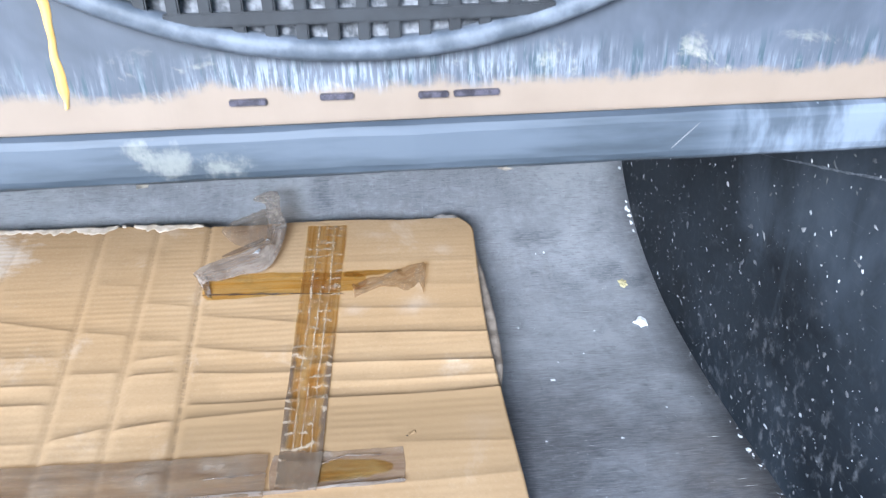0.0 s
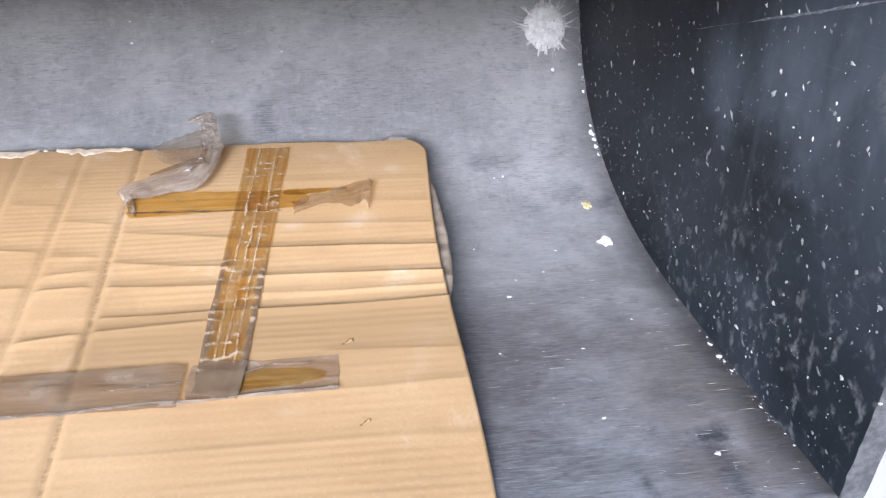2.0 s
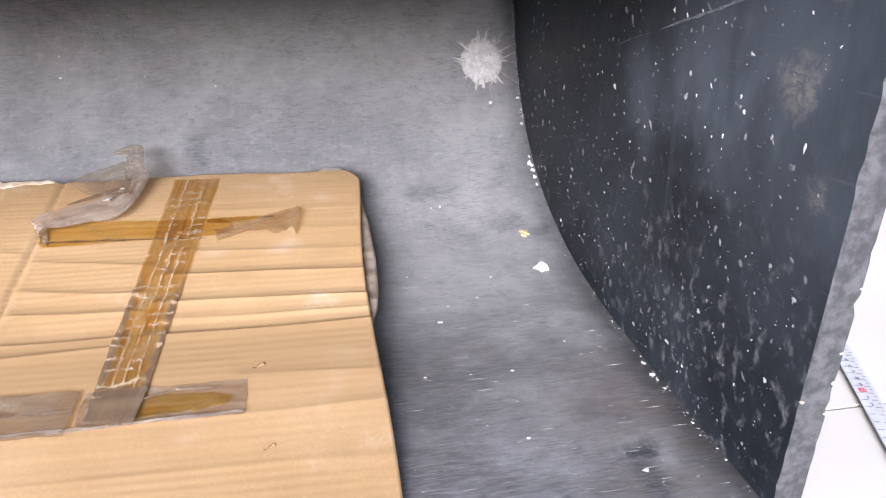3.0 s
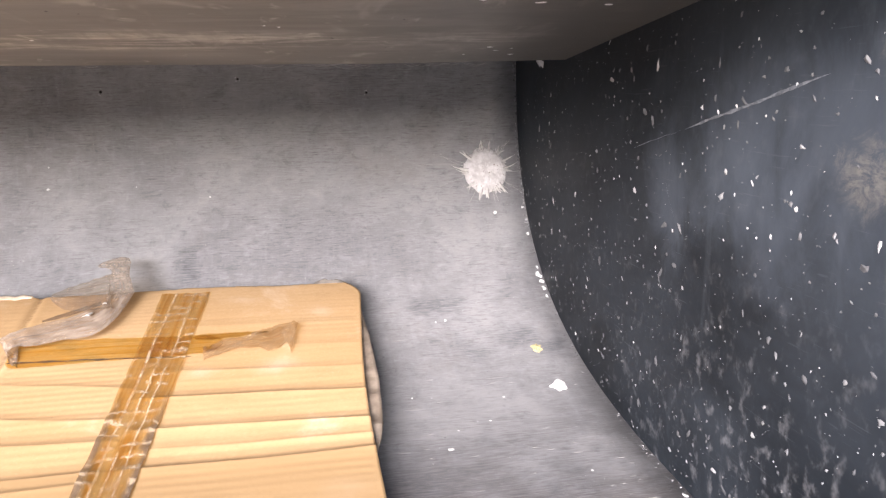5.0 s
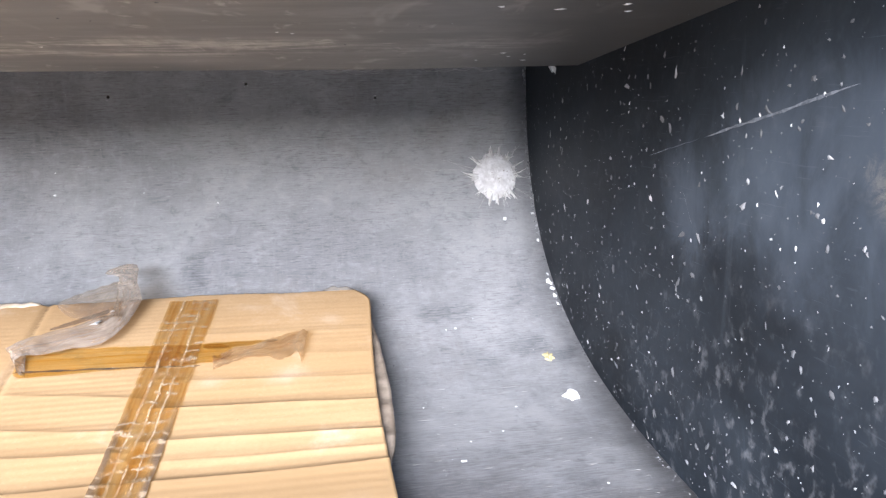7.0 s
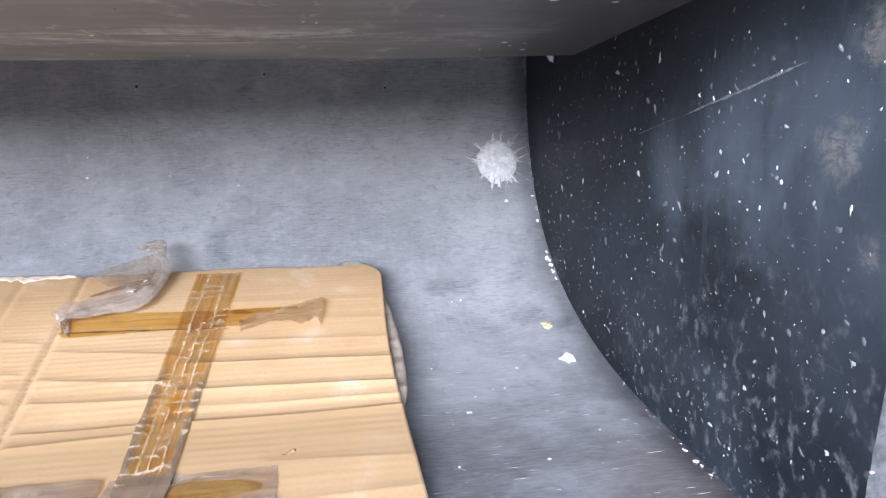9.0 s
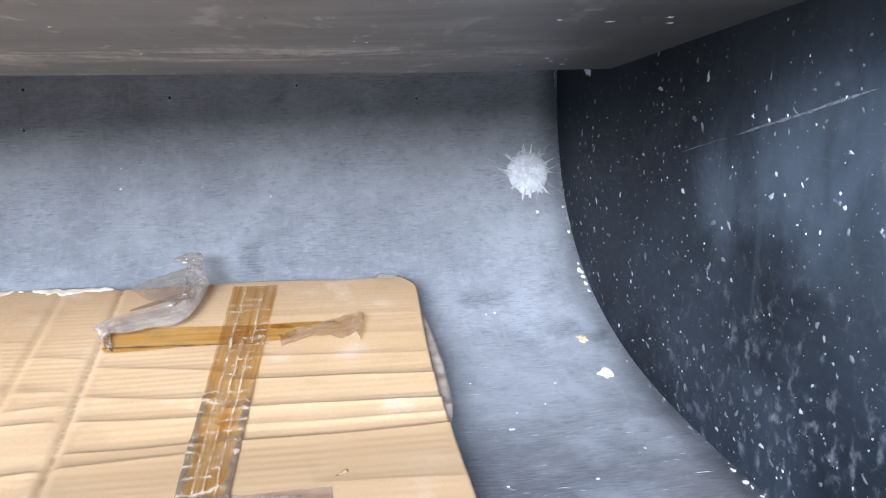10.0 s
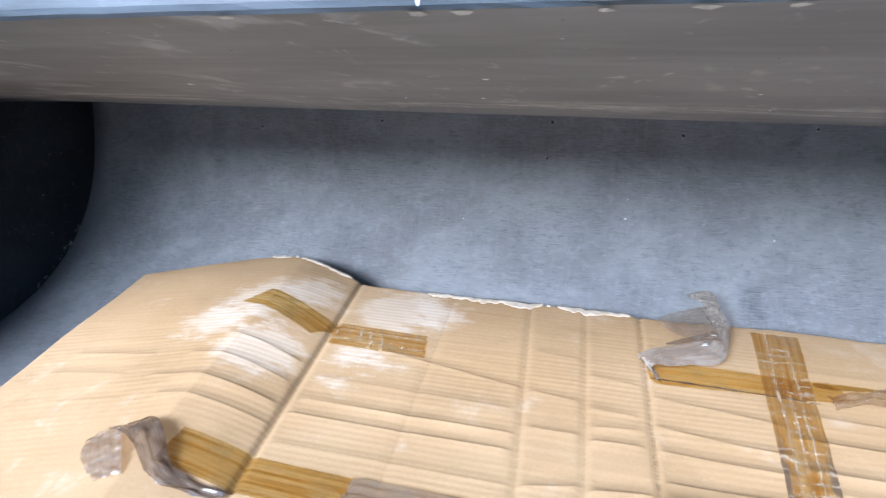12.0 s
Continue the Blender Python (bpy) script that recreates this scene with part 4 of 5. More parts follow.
def leaf(name, a, b, low, high, mat, lift, label="", blunt=0.06, tip=0.06, nu=80, nv=14):
    """A stuck film with rounded ends; low and high are its widths either side of the line from a to b, at both ends."""
    ax, bx = Vector((*a, 0)), Vector((*b, 0))
    run = bx - ax
    side = Vector((-run.y, run.x, 0)).normalized()

    def at(u, v):
        k = min(1.0, math.sqrt(max(0.0, 1 - (1 - min(u / blunt, 1.0)) ** 2)), math.sqrt(max(0.0, 1 - (1 - min((1 - u) / tip, 1.0)) ** 2)))
        lo, hi = low[0] + (low[1] - low[0]) * u, high[0] + (high[1] - high[0]) * u
        p = ax + run * u + side * ((-lo + (lo + hi) * v) * k + 0.0012 * noise.noise((u * 11, v * 2, a[0] * 30)))
        z = card_z(p.x, min(p.y, card_back(p.x) - 0.001))
        return (p.x, p.y, z + lift + 0.0005 * abs(noise.noise((u * 18, v * 6, 8))))
    ob = stick(sheet(name, nu, nv, at, mat, uv=lambda u, v: (u * run.length, v * (low[0] + high[0]))))
    return tagged(ob, label) if label else ob


leaf("packing_tape", (0.1665, 0.4478), (0.345, 0.4478), (0.0225, 0.014), (0.0220, 0.016), TAPE_CLEAR, 0.0012, "glossy brown packing tape strip", 0.07, 0.1)
# dark strip standing in for the shadow under the bulged tape edge
leaf("packing_tape", (0.169, 0.4345), (0.32, 0.4285), (0.0012, 0.0006), (0.0014, 0.0008), TAPE_DARK, 0.0016, "dark strip put in for the shadow along the tape rim", 0.1, 0.2, 60, 4)
leaf("packing_tape", (0.318, 0.4605), (0.384, 0.4625), (0.0065, 0.003), (0.0055, 0.003), TAPE, 0.0016, "glossy brown packing tape strip", 0.2, 0.5)
leaf("packing_tape", (0.264, 0.2095), (0.3765, 0.2095), (0.0175, 0.0175), (0.0165, 0.0175), TAPE_SHEER, 0.0008, "greyed packing tape coming loose", 0.03, 0.012)
leaf("packing_tape", (0.282, 0.2035), (0.366, 0.2085), (0.0085, 0.010), (0.012, 0.009), TAPE_CLEAR, 0.0018, "glossy brown packing tape strip", 0.3, 0.55)
# three pale slivers that draw gloss highlights along creases of the tape
leaf("packing_tape", (0.298, 0.2105), (0.330, 0.2215), (0.0008, 0.0006), (0.0008, 0.0006), TAPE_CURL, 0.0026, "", 0.3, 0.3, 30, 4)
leaf("packing_tape", (0.326, 0.2205), (0.356, 0.2185), (0.0008, 0.0005), (0.0007, 0.0005), TAPE_CURL, 0.0026, "", 0.3, 0.3, 30, 4)
leaf("packing_tape", (0.21, 0.2035), (0.262, 0.206), (0.0008, 0.0006), (0.0007, 0.0006), TAPE_CURL, 0.0036, "", 0.3, 0.3, 30, 4)
leaf("packing_tape", (0.08, 0.1825), (0.377, 0.1925), (0.0012, 0.0018), (0.0012, 0.0018), TAPE_CURL, 0.0032, "pale folded edge of packing tape", 0.02, 0.01, 120, 5)


def ribbon(name, rows, mat, label, fine=9, across=8, rumple=0.002, seed=0.0):
    """A loose film through pairs of edge points (x, y, height over the cardboard)."""
    pts = [tuple(Vector((x, y, card_z(x, min(y, 0.56)) + 0.184 * max(0.0, y - 0.56) + h)) for x, y, h in pair) for pair in rows]

    def spline(k, t):
        n = len(pts) - 1
        i = min(int(t * n), n - 1)
        f = t * n - i
        p = [pts[max(0, min(n, i + d))][k] for d in (-1, 0, 1, 2)]
        return 0.5 * ((2 * p[1]) + (p[2] - p[0]) * f + (2 * p[0] - 5 * p[1] + 4 * p[2] - p[3]) * f * f + (3 * p[1] - p[0] - 3 * p[2] + p[3]) * f ** 3)

    def at(u, v):
        a, b = spline(0, u), spline(1, u)
        p = a.lerp(b, v)
        w = rumple * (noise.noise((u * 9, v * 4, seed)) + 0.9 * abs(noise.noise((u * 17, v * 6, seed))) - 0.4)
        return (p.x + 0.3 * w, p.y, p.z + w + 0.0012 * math.sin(v * math.pi) * (len(rows) > 3))
    ob = stick(sheet(name, fine * (len(rows) - 1), across, at, mat, uv=lambda u, v: (u * 0.2, v * 0.048)))
    return tagged(ob, label)


ribbon("loose_tape", (
    ((0.1680, 0.4690, 0.0012), (0.1810, 0.4280, 0.0012)),
    ((0.1600, 0.4630, 0.005), (0.1730, 0.4330, 0.0045)),
    ((0.1565, 0.4588, 0.011), (0.1695, 0.442, 0.009)),
    ((0.1641, 0.4682, 0.0135), (0.1744, 0.4436, 0.0115)),
    ((0.184, 0.4811, 0.0125), (0.1865, 0.4481, 0.009)),
    ((0.2054, 0.4924, 0.012), (0.207, 0.4571, 0.008)),
    ((0.224, 0.5055, 0.013), (0.2343, 0.4658, 0.008)),
    ((0.2295, 0.5105, 0.0135), (0.2444, 0.4899, 0.009)),
    ((0.2310, 0.5210, 0.014), (0.2485, 0.515, 0.010)),
    ((0.2320, 0.5330, 0.016), (0.2508, 0.541, 0.0115)),
), TAPE_CURL, "curled translucent packing tape end", fine=6, rumple=0.0018, seed=1.0)
ribbon("loose_tape", (
    ((0.2295, 0.515, 0.0145), (0.2508, 0.538, 0.0125)),
    ((0.2288, 0.5361, 0.018), (0.2470, 0.549, 0.018)),
    ((0.2213, 0.5631, 0.021), (0.2412, 0.564, 0.021)),
), TAPE_CURL, "crumpled translucent packing tape standing up", fine=10, rumple=0.002, seed=4.0)
ribbon("loose_tape", (
    ((0.2255, 0.5570, 0.0205), (0.2425, 0.5600, 0.0205)),
    ((0.2215, 0.5725, 0.0222), (0.2402, 0.5735, 0.0222)),
    ((0.2080, 0.5785, 0.023), (0.2395, 0.580, 0.0228)),
    ((0.2100, 0.5850, 0.0242), (0.2386, 0.586, 0.0238)),
    ((0.2200, 0.5935, 0.0252), (0.2350, 0.594, 0.0252)),
), TAPE_CURL, "notched tip of packing tape", fine=6, rumple=0.0009, seed=5.0)
ribbon("loose_tape", (
    ((0.1768, 0.5410, 0.0135), (0.1760, 0.5300, 0.0130)),
    ((0.1900, 0.5490, 0.016), (0.1930, 0.5060, 0.0145)),
    ((0.2060, 0.5570, 0.018), (0.2120, 0.4960, 0.0150)),
    ((0.2211, 0.5638, 0.0205), (0.2400, 0.5000, 0.0150)),
), TAPE_SHEER, "sheer shred of packing tape", fine=12, across=14, rumple=0.001, seed=6.0)
# no film of its own: a dark strip painting the shaded slit between two ribbons
ribbon("loose_tape", (
    ((0.1835, 0.4855, 0.0132), (0.1845, 0.4820, 0.0130)),
    ((0.2035, 0.4985, 0.0142), (0.2050, 0.4925, 0.0128)),
    ((0.2265, 0.5140, 0.0152), (0.2285, 0.5090, 0.0140)),
), TAPE_DARK, "dark strip put in for the shaded slit between loose tapes", fine=8, across=4, rumple=0.0006, seed=7.0)
ribbon("loose_tape", (
    ((0.328, 0.443, 0.002), (0.332, 0.422, 0.002)),
    ((0.360, 0.452, 0.005), (0.362, 0.436, 0.003)),
    ((0.385, 0.462, 0.007), (0.388, 0.428, 0.004)),
    ((0.404, 0.466, 0.009), (0.402, 0.440, 0.002)),
    ((0.412, 0.464, 0.010), (0.406, 0.420, 0.004)),
), TAPE_AMBER, "twisted end of packing tape", rumple=0.003, seed=9.0)
ribbon("loose_tape", (
    ((-0.258, 0.236, 0.004), (-0.276, 0.224, 0.006)),
    ((-0.235, 0.228, 0.011), (-0.252, 0.207, 0.013)),
    ((-0.214, 0.210, 0.012), (-0.229, 0.191, 0.012)),
    ((-0.196, 0.192, 0.006), (-0.208, 0.176, 0.007)),
    ((-0.170, 0.186, 0.003), (-0.184, 0.171, 0.003)),
    ((-0.138, 0.189, 0.001), (-0.150, 0.177, 0.001)),
), TAPE_DARK, "dark twisted end of packing tape", rumple=0.003, seed=12.0)
ribbon("loose_tape", (
    ((-0.274, 0.230, 0.007), (-0.302, 0.223, 0.002)),
    ((-0.258, 0.211, 0.011), (-0.297, 0.206, 0.002)),
    ((-0.242, 0.192, 0.010), (-0.276, 0.186, 0.002)),
    ((-0.228, 0.173, 0.003), (-0.250, 0.168, 0.001)),
), TAPE_SHEER, "crumpled translucent end of packing tape", rumple=0.004, seed=15.0)

# white slivers on the curled tape, added to draw its glare spots
for x, y, hh, w, l, turn in ((0.2225, 0.4880, 0.0135, 0.0062, 0.012, 0.5), (0.2315, 0.5075, 0.0145, 0.004, 0.0045, -0.5)):
    z = card_z(x, y) + hh
    stick(sheet("glare_chip", 5, 7, lambda u, v: (x + (u - 0.5) * w * (1 - 0.6 * v) + turn * (v - 0.5) * l * 0.4 + 0.0005 * math.sin(9 * v), y + (v - 0.5) * l, z + 0.0016 + 0.0007 * math.sin(u * 3) - 0.0006 * v), CHALK, thick=0.0003))

# punctures with lifted paper
for x, y, s in ((0.382, 0.240, 1.0), (0.394, 0.161, 0.8)):
    bm = bmesh.new()
    z = card_z(x, y)
    bmesh.ops.create_circle(bm, cap_ends=True, radius=0.0009 * s, segments=9, matrix=Matrix.Translation((x - 0.003, y - 0.002, z + 0.0007)) @ Matrix.Diagonal((1.4, 0.6, 1, 1)))
    stick(part("puncture", bm, DARK, None))
    stick(sheet("paper_flake", 6, 4, lambda u, v: (x - 0.001 + 0.0055 * u * s + 0.0008 * math.sin(9 * v), y - 0.001 + 0.0025 * v * s + 0.002 * u, z + 0.0006 + 0.0009 * math.sin(u * 2.6) * (0.4 + v)), CARD, thick=0.0004))

# ---- crumbs and flecks ----
def blot(verts, faces, place, e1, e2, nrm, r, stretch, rng, lift=0.0003):
    """One low irregular crumb of paint on a surface."""
    n = 7
    base = len(verts)
    turn = rng.uniform(0, math.tau)
    ring = []
    for i in range(n):
        a = math.tau * i / n
        k = r * rng.uniform(0.35, 1.35)
        ring.append(place + e1 * (math.cos(a + turn) * k) + e2 * (math.sin(a + turn) * k * stretch))
    verts.extend(tuple(p) for p in ring)
    verts.append(tuple(place + nrm * (lift + r * 0.12 * min(stretch, 1.0))))
    faces.extend((base + i, base + (i + 1) % n, base + n) for i in range(n))


def flecks(name, label, spots, seed, mat=None):
    rng = random.Random(seed)
    verts, faces = [], []
    for place, e1, e2, nrm, r, stretch in spots:
        blot(verts, faces, Vector(place), Vector(e1), Vector(e2), Vector(nrm), r, stretch, rng)
    ob = mesh_object(name, verts, faces, CHIP if name == "lip_chips" else (mat or WHITE))
    return tagged(ob, label, "paint flecks", kind="stuff")


rng = random.Random(11)
spots = []
lean = (0, -math.sin(0.35), -math.cos(0.35))
cross = (0, math.cos(0.35), -math.sin(0.35))
while len(spots) < 1500:
    y, z = rng.uniform(0.075, 0.70), rng.uniform(0.004, 0.40)
    if z < curve_z(y) + 0.003:
        continue
    near = math.exp(-(z - curve_z(y)) / 0.07)
    if rng.random() > 0.4 + 0.45 * near or (z > roof_z(y) - 0.002):
        continue
    r = 0.0003 + 0.0021 * rng.random() ** 5.0
    tilt = rng.gauss(0.5, 0.9)
    spots.append(((HALF - 0.0001, y, z), (0, math.cos(tilt), -math.sin(tilt)), (0, -math.sin(tilt), -math.cos(tilt)), (-1, 0, 0), r, rng.choice((0.7, 0.9, 1.1, 1.4, 2.2))))
for y, z, r in ((0.234, 0.271, 0.0022), (0.214, 0.275, 0.0024), (0.16, 0.286, 0.002), (0.196, 0.312, 0.0015), (0.158, 0.230, 0.002), (0.153, 0.222, 0.0022), (0.173, 0.203, 0.002),
                (0.211, 0.222, 0.0016), (0.312, 0.168, 0.0016), (0.345, 0.08, 0.0017), (0.482, 0.041, 0.0026), (0.19, 0.028, 0.0018), (0.196, 0.02, 0.0015), (0.276, 0.235, 0.0015), (0.36, 0.11, 0.0016)):
    spots.append(((HALF - 0.0001, y, z), cross, lean, (-1, 0, 0), r * 0.62, 1.2))
big, spots = spots[1500:], spots[:1500]
flecks("paint_flecks", "greyed paint flecks spattered on the black side panel", spots, 1)
flecks("paint_flecks", "white paint flecks spattered on the black side panel", big, 21, CHALK)
spots = [((-LEFT + 0.0001, rng.uniform(0.15, 0.66), rng.uniform(0.13, 0.33)), (0, 1, 0), (0, 0, -1), (1, 0, 0), 0.0004 + 0.0012 * rng.random() ** 3, 1.2) for _ in range(70)]
spots += [((-LEFT + 0.0006, y, curve_z(y) + rng.uniform(0.001, 0.012)), (0, 1, 0), (0, 0, 1), (1, 0, 0), rng.uniform(0.0008, 0.0026), 1.2) for y in [rng.uniform(0.56, 0.66) for _ in range(26)]]
flecks("paint_flecks", "white paint flecks spattered on the black side panel", spots, 2)


def on_curve(x, y, r, stretch=1.0):
    e = 0.002
    t = Vector((0, e, curve_z(min(y + e, BACK)) - curve_z(y))).normalized()
    nn = Vector((0, -t.z, t.y))
    return ((x, y, curve_z(y)), (1, 0, 0), tuple(t), tuple(nn), r, stretch)


spots = []
for _ in range(170):
    y = 0.08 + 0.6 * rng.random()
    x = rng.uniform(0.485, HALF - 0.004) if y < 0.57 else rng.uniform(-LEFT, HALF)
    spots.append(on_curve(x, y, 0.0003 + 0.0009 * rng.random() ** 4))
for x, y, r in ((0.532, 0.342, 0.0027), (0.507, 0.255, 0.0017), (0.578, 0.252, 0.0017), (0.568, 0.164, 0.002), (0.596, 0.415, 0.0015), (0.575, 0.38, 0.0017), (0.544, 0.369, 0.0013),
                (0.634, 0.29, 0.0012), (0.511, 0.427, 0.0012), (0.633, 0.118, 0.0022), (0.564, 0.543, 0.0022), (0.553, 0.541, 0.0013), (0.65, 0.662, 0.0024), (0.1315, 0.689, 0.0018), (0.31, 0.682, 0.0014), (0.2274, 0.6884, 0.0009), (-0.3543, 0.6756, 0.001), (-0.0834, 0.685, 0.0012), (0.1325, 0.697, 0.0008)):
    spots.append(on_curve(x, y, r))
big, spots = spots[170:], spots[:170]
flecks("paint_crumbs", "greyed paint crumbs scattered on the grey curved panel", spots, 3)
flecks("paint_crumbs", "white paint crumbs scattered on the grey curved panel", big, 23, CHALK)
spots = []
while len(spots) < 130:
    y = 0.08 + 0.5 * rng.random() ** 1.4
    x = rng.uniform(0.478, HALF - 0.012)
    spots.append(on_curve(x, y, 0.0015 + 0.007 * rng.random() ** 2.2, rng.uniform(0.01, 0.022)))
flecks("scratches", "thin pale scratches along the grey panel's grain", spots, 24, SCUFF)
spots = []
for _ in range(230):
    y = 0.08 + 0.62 * rng.random() ** 0.8
    x = HALF - abs(rng.gauss(0, 0.003)) - 0.0006
    spots.append(on_curve(x, min(y, 0.705), 0.0003 + 0.0009 * rng.random() ** 2))
for _ in range(140):
    z = rng.uniform(0.12, 0.34)
    spots.append(((HALF - abs(rng.gauss(0, 0.0016)) - 0.0005, curve_y(z) - 0.0002, z), (1, 0, 0), (0, 0, 1), (0, -1, 0), 0.0006 + 0.0011 * rng.random() ** 2, 1.5))
for y, r in ((0.595, 0.0036), (0.587, 0.003), (0.578, 0.0028), (0.605, 0.0024), (0.566, 0.0022), (0.243, 0.0024), (0.226, 0.003), (0.217, 0.0012), (0.205, 0.0015), (0.16, 0.0014), (0.642, 0.002), (0.665, 0.0022)):
    spots.append(on_curve(HALF - 0.003 - r * 0.4, y, r, 1.4))
big, spots = spots[370:], spots[:370]
flecks("paint_crumbs", "greyed paint crumbs gathered along the panel seam", spots, 4)
flecks("paint_crumbs", "white paint crumbs gathered along the panel seam", big, 25, CHALK)
spots = []
dn = Vector((0, -ROOF_SLOPE, -1)).normalized()
for x, y, r in ((0.584, 0.262, 0.0034), (0.631, 0.27, 0.002), (0.545, 0.255, 0.0022), (0.622, 0.25, 0.0028), (0.591, 0.431, 0.0024), (0.60, 0.45, 0.0018), (0.612, 0.44, 0.0015), (0.575, 0.47, 0.0013), (0.62, 0.475, 0.0024),
                (0.22, 0.268, 0.0018), (0.245, 0.384, 0.0014), (0.41, 0.33, 0.0016), (0.42, 0.335, 0.0012), (-0.2, 0.25, 0.0026), (0.05, 0.2, 0.002), (0.02, 0.33, 0.0026), (-0.05, 0.34, 0.0018)):
    spots.append(((x, y, roof_z(y) + sag(x, y) - 0.0001), (1, 0, 0), (0, 1, -ROOF_SLOPE), tuple(dn), r * 1.25, 0.75))
for _ in range(110):
    x, y = rng.uniform(-0.6, HALF), rng.uniform(0.02, 0.51)
    spots.append(((x, y, roof_z(y) + sag(x, y) - 0.0001), (1, 0, 0), (0, 1, -ROOF_SLOPE), tuple(dn), 0.0004 + 0.001 * rng.random() ** 3, 0.6))
big, spots = spots[:17], spots[17:]
flecks("paint_flecks", "greyed paint flecks on the scuffed horn roof", spots, 5)
flecks("paint_flecks", "white paint flecks on the scuffed horn roof", big, 26, BRIGHT)
spots = []
for x in (-0.0096, 0.0676, 0.084, 0.1331, 0.1665, 0.1926, 0.29, 0.42):
    spots.append(((x, 0.0048, roof_z(0.0048) - 0.0006), (1, 0, 0), (0, 1, -ROOF_SLOPE), (0, 0, -1), rng.uniform(0.0036, 0.0052), 0.8))
flecks("lip_chips", "pale chips along the lip's lower edge", spots, 6)


d0 = Vector((0.0127, 0, 0.0122)).normalized()
flecks("lip_scratch", "thin pale scratch across the worn lip", [((0.4845, -0.0006, 0.3737), tuple(d0), (-d0.z, 0, d0.x), (0, -1, 0), 0.0088, 0.022)], 41, SCUFF)
spots = [((-LEFT + 0.0006 + 0.004 * rng.random(), curve_y(0.111) - 0.0006 - 0.03 * (z < 0.09), z), (1, 0, 0), (0, 0.6, 0.8), (0, -0.8, 0.6), rng.uniform(0.002, 0.006), 1.3) for z in (0.104, 0.109, 0.113, 0.118)]
flecks("plaster_smear", "pale smear of filler on the seam of the panels", spots, 42, SCUFF)


def scratch(a, b, wide):
    """A pale scratch drawn across the black side panel."""
    (y0, z0), (y1, z1) = a, b
    d = Vector((0, y1 - y0, z1 - z0))
    s = Vector((0, -d.z, d.y)).normalized()
    verts, faces = [], []
    for i in range(31):
        t = i / 30
        p = Vector((HALF - 0.0004, y0, z0)) + d * t + s * 0.0012 * noise.noise((t * 5, y0 * 20, 0))
        w = wide * (0.3 + 0.9 * abs(noise.noise((t * 13, z0 * 40, 2)))) * min(1, 6 * t, 6 * (1 - t) + 0.05)
        verts += [tuple(p + s * w), tuple(p - s * w)]
    faces = [(2 * i, 2 * i + 1, 2 * i + 3, 2 * i + 2) for i in range(30)]
    return tagged(mesh_object("scratch", verts, faces, SCRATCH), "pale scratch across the black side panel", "scratch", kind="stuff")


SCRATCH = plain("pale_scratch", (0.08, 0.094, 0.115), (0.2, 0.224, 0.26), 190.0, 0.7)
scratch((0.276, 0.259), (0.135, 0.291), 0.0017)
scratch((0.36, 0.24), (0.28, 0.258), 0.0003)
scratch((0.30, 0.22), (0.285, 0.195), 0.0003)


# ---- loose things on the panel ----
def flake(name, x, y, rx, ry, mat, label, category, seed, high=0.003):
    """A torn chip: an uneven low slab."""
    cr = random.Random(seed)
    n = 14
    e = on_curve(x, y, 1)
    p0, t, nn = Vector(e[0]), Vector(e[2]), Vector(e[3])
    ring = []
    for i in range(n):
        a = math.tau * i / n
        k = cr.uniform(0.6, 1.2)
        ring.append((math.cos(a) * rx * k, math.sin(a) * ry * k))
    verts = [tuple(p0 + Vector((u, 0, 0)) + t * v + nn * 0.0003) for u, v in ring]
    verts += [tuple(p0 + Vector((u * 0.85, 0, 0)) + t * v * 0.85 + nn * (high * cr.uniform(0.6, 1.2))) for u, v in ring]
    verts.append(tuple(p0 + nn * high * 1.25))
    faces = [(i, (i + 1) % n, n + (i + 1) % n, n + i) for i in range(n)] + [(n + i, n + (i + 1) % n, 2 * n) for i in range(n)] + [tuple(reversed(range(n)))]
    return tagged(mesh_object(name, verts, faces, mat), label, category)


flake("paint_flake", 0.652, 0.424, 0.0088, 0.008, CHALK, "white paint flake lying on the grey curved panel", "paint flake", 3)
flake("dry_flake", 0.650, 0.488, 0.0055, 0.0085, STRAW, "dry yellowish flake lying on the grey curved panel", "flake", 8, 0.002)
hang = sheet("paint_flake", 6, 6, lambda u, v: (0.660 + (0.0075 - 0.005 * v) * u + 0.004 * v, 0.523 + 0.002 * math.sin(u * 5), 0.3165 - 0.0062 * v + 0.0015 * math.sin(4 * u)), CHALK, thick=0.0006, down=(0, 1, 0))
tagged(hang, "white paint flake hanging at the edge of the horn roof", "paint flake")

# egg sac with silk
EZ = 0.191
EY = curve_y(EZ)
tng = Vector((0, curve_y(EZ + 0.01) - curve_y(EZ - 0.01), 0.02)).normalized()
out = Vector((0, -tng.z, tng.y))
centre = Vector((0.6438, EY, EZ))
sac = tagged(empty("spider_egg_sac", tuple(centre)), "round white spider egg sac with radiating silk on the back panel", "egg sac")
ev, ef = [], []
for j in range(13):
    a = math.pi / 2 * j / 12
    for i in range(40):
        b = math.tau * i / 40
        k = 0.0272 * (1 + 0.09 * noise.noise((math.cos(b) * 2, math.sin(b) * 2, 0)) + 0.07 * noise.noise((math.cos(b) * 6, math.sin(b) * 6, 3)))
        wob = 1 + 0.1 * noise.noise((math.cos(b) * 5, math.sin(b) * 5, j * 0.5))
        p = Vector((1, 0, 0)) * math.cos(b) * k * math.cos(a) + tng * math.sin(b) * 1.12 * k * math.cos(a) + out * (0.010 * math.sin(a) * wob + 0.0002)
        ev.append(tuple(p))
for j in range(12):
    for i in range(40):
        ef.append((j * 40 + i, j * 40 + (i + 1) % 40, (j + 1) * 40 + (i + 1) % 40, (j + 1) * 40 + i))
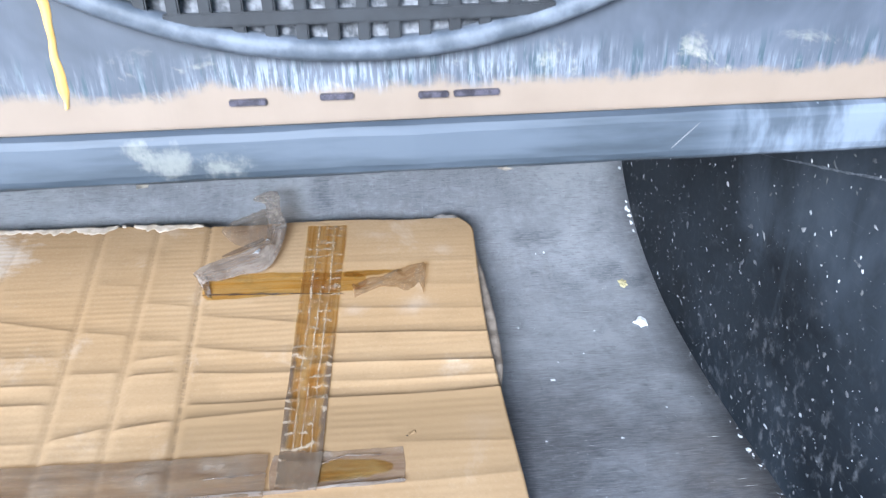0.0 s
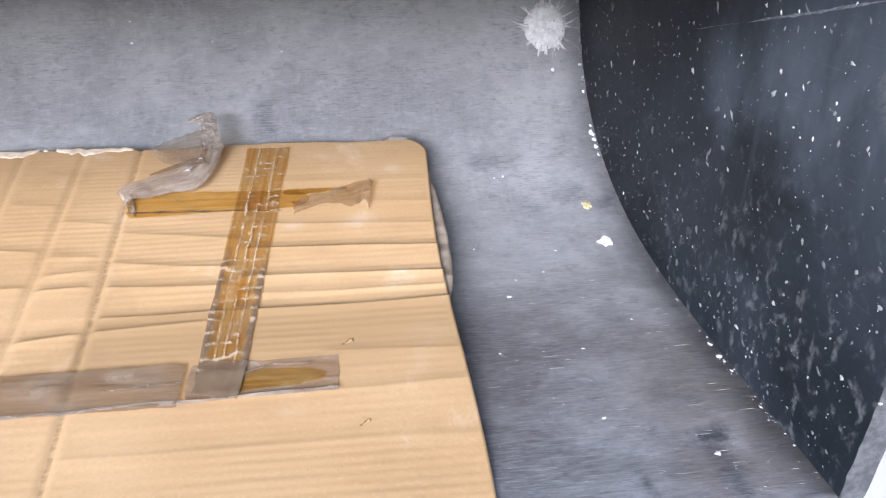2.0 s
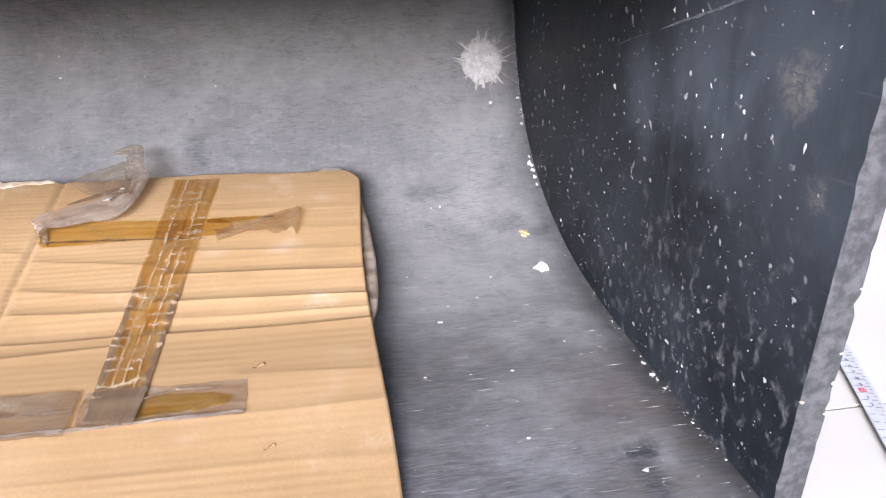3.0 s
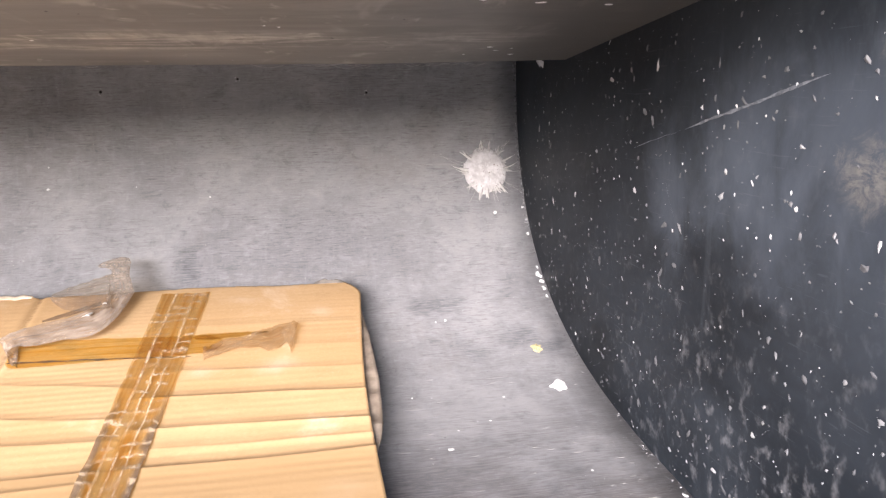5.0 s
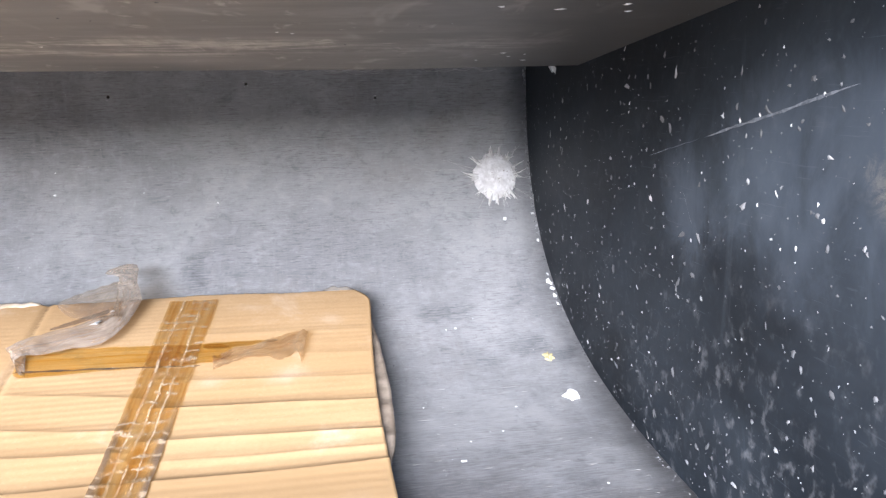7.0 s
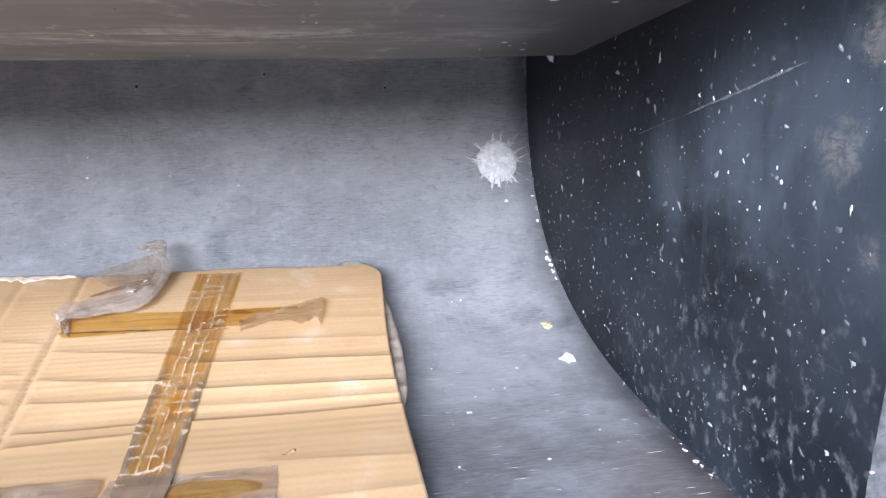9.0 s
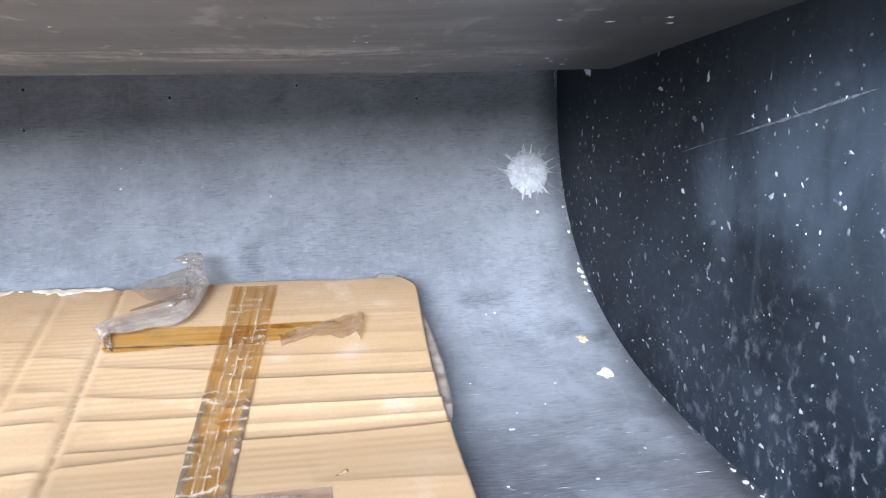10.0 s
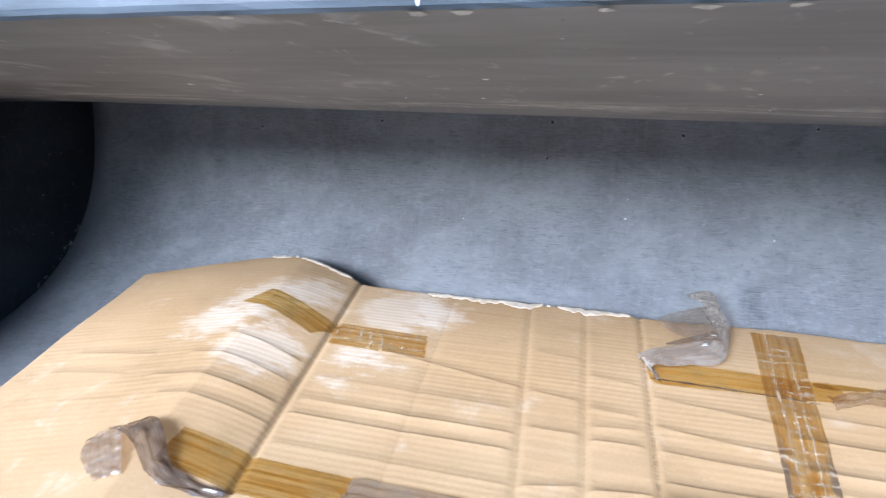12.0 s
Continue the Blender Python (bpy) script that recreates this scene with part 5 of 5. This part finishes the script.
mesh_object("sac", ev, ef, SAC, sac, True)


def threads(name, count, r0, r1, wide, seed, mat, parent, base_r=0.02):
    tr = random.Random(seed)
    tufts = [radians(a + tr.gauss(0, 4)) for a in (78, 104, 112, 150, 178, 190, 214, 252, 262, 300, 312, 2, 22, 48)]
    verts, faces = [], []
    for _ in range(count):
        b = tr.uniform(0, math.tau) if wide < 0.001 else tr.choice(tufts) + tr.gauss(0, 0.05)
        reach = r0 + (r1 - r0) * tr.random() ** 2
        w = wide * tr.uniform(0.5, 1.2)
        d = Vector((math.cos(b), 0, 0)) + tng * math.sin(b) * 1.1
        s = Vector((-math.sin(b), 0, 0)) + tng * math.cos(b)
        bend = tr.uniform(-0.45, 0.45) * (reach - base_r)
        k = len(verts)
        for i in range(5):
            t = i / 4
            p = d * (base_r + (reach - base_r) * t) + s * bend * t * t + out * (0.004 * (1 - t) + 0.0006)
            ww = w * (1 - t) ** 1.3 + 0.00008
            verts += [tuple(p + s * ww), tuple(p - s * ww), tuple(p + out * ww)]
        for i in range(4):
            a = k + 3 * i
            faces += [(a, a + 3, a + 5, a + 2), (a + 2, a + 5, a + 4, a + 1), (a + 1, a + 4, a + 3, a)]
    return mesh_object(name, verts, faces, mat, parent)


tagged(threads("silk_fringe", 54, 0.03, 0.047, 0.0028, 5, EGG, sac, 0.022), "spiky tufts of silk")
tagged(threads("silk_threads", 40, 0.03, 0.1, 0.0002, 6, SILK, sac), "fine radiating silk threads")

# hair-thin fibres at the roof's back edge
fr = random.Random(31)
fv, ff = [], []
for _ in range(26):
    x0 = fr.uniform(0.42, 0.6) if fr.random() < 0.8 else fr.uniform(-0.3, 0.4)
    ln, droop, up = fr.uniform(0.008, 0.03), fr.uniform(-0.001, 0.0035), fr.uniform(-0.002, 0.001)
    k = len(fv)
    for i in range(7):
        t = i / 6
        p = Vector((x0 + ln * t, ROOF_END - 0.001 + 0.002 * math.sin(t * 7 + x0 * 90), roof_z(ROOF_END) + sag(x0, ROOF_END) - 0.0003 - droop * math.sin(t * math.pi) + up * t))
        fv += [tuple(p), tuple(p + Vector((0, 0, 0.00028))), tuple(p + Vector((0, 0.00028, 0.0001)))]
    for i in range(6):
        a = k + 3 * i
        ff += [(a, a + 3, a + 4, a + 1), (a + 1, a + 4, a + 5, a + 2), (a + 2, a + 5, a + 3, a)]
tagged(mesh_object("cobweb", fv, ff, SILK), "thin cobweb fibres along the horn roof's back edge", "cobweb", kind="stuff")

# ---- tape measure on the tiles ----
meas = tagged(empty("tape_measure", (0.87, 0.22, GROUND)), "white tape measure blade with printed scale lying on tiles", "tape measure")
a0, a1 = Vector((0.895, 0.30, 0)), Vector((0.815, 0.10, 0))
along = (a1 - a0).normalized()
acr = Vector((-along.y, along.x, 0))
base = Vector((0.87, 0.22, 0))


def blade_at(u, v):
    p = a0 + (a1 - a0) * u + acr * (v - 0.5) * 0.016 - base
    return (p.x, p.y, 0.0025 - 0.0016 * math.sin(v * math.pi) + 0.0015)


sheet("blade", 30, 8, blade_at, BLADE, meas, thick=0.0003)


def print_bar(u, across_at, w, h, mat):
    c = a0 + along * u + acr * across_at - base
    p = [c + along * sx * w / 2 + acr * sy * h / 2 for sx, sy in ((-1, -1), (1, -1), (1, 1), (-1, 1))]
    z = 0.0043 - 0.0016 * math.sin((across_at / 0.016 + 0.5) * math.pi)
    mesh_object("print_mark", [(q.x, q.y, z) for q in p] + [(q.x, q.y, z + 0.0001) for q in p], [(4, 5, 6, 7), (0, 1, 5, 4), (1, 2, 6, 5), (2, 3, 7, 6), (3, 0, 4, 7)], mat, meas)


for i in range(1, 21):
    u = 0.01 * i + 0.003
    print_bar(u, 0.0045, 0.0004, 0.006, INK)
    print_bar(u + 0.005, 0.006, 0.0003, 0.003, INK)
    print_bar(u, -0.0045, 0.0004, 0.006, INK)
print_bar(0.108, -0.001, 0.006, 0.006, RED)


def digit(text, u, mat=INK):
    cu = bpy.data.curves.new("digit", "FONT")
    cu.body, cu.size, cu.align_x, cu.align_y = text, 0.006, "CENTER", "CENTER"
    tmp = bpy.data.objects.new("digit", cu)
    me = bpy.data.meshes.new_from_object(tmp)
    me.materials.clear()
    me.materials.append(mat)
    bpy.data.objects.remove(tmp)
    ob = new("digit", me)
    ob.parent = meas
    c = a0 + along * u - base
    ob.matrix_basis = Matrix.Translation((c.x, c.y, 0.0032)) @ Matrix.Rotation(math.atan2(along.y, along.x) + radians(90), 4, "Z")
    return ob


for i, text in enumerate(("5", "6", "7", "8", "9")):
    digit(text, 0.061 + 0.01 * i)
digit("10", 0.1085, BLADE)
digit("1", 0.1195)
digit("2", 0.1295)

# ---- white tiles ----
SIZE, GAP = 0.6, 0.0018
tm = box(-SIZE / 2 + GAP / 2, SIZE / 2 - GAP / 2, -SIZE / 2 + GAP / 2, SIZE / 2 - GAP / 2, -0.0036, 0.0, 0.0012)
tile_mesh = bpy.data.meshes.new("tile")
tm.to_mesh(tile_mesh)
tm.free()
tile_mesh.materials.append(TILE)
for i in range(-6, 3):
    for j in range(-1, 4):
        tl = new("tile", tile_mesh)
        tl.location = (0.7125 + SIZE * (i + 0.5), 0.185 + SIZE * (j + 0.5), GROUND - 0.0002)
        tl.parent = ground
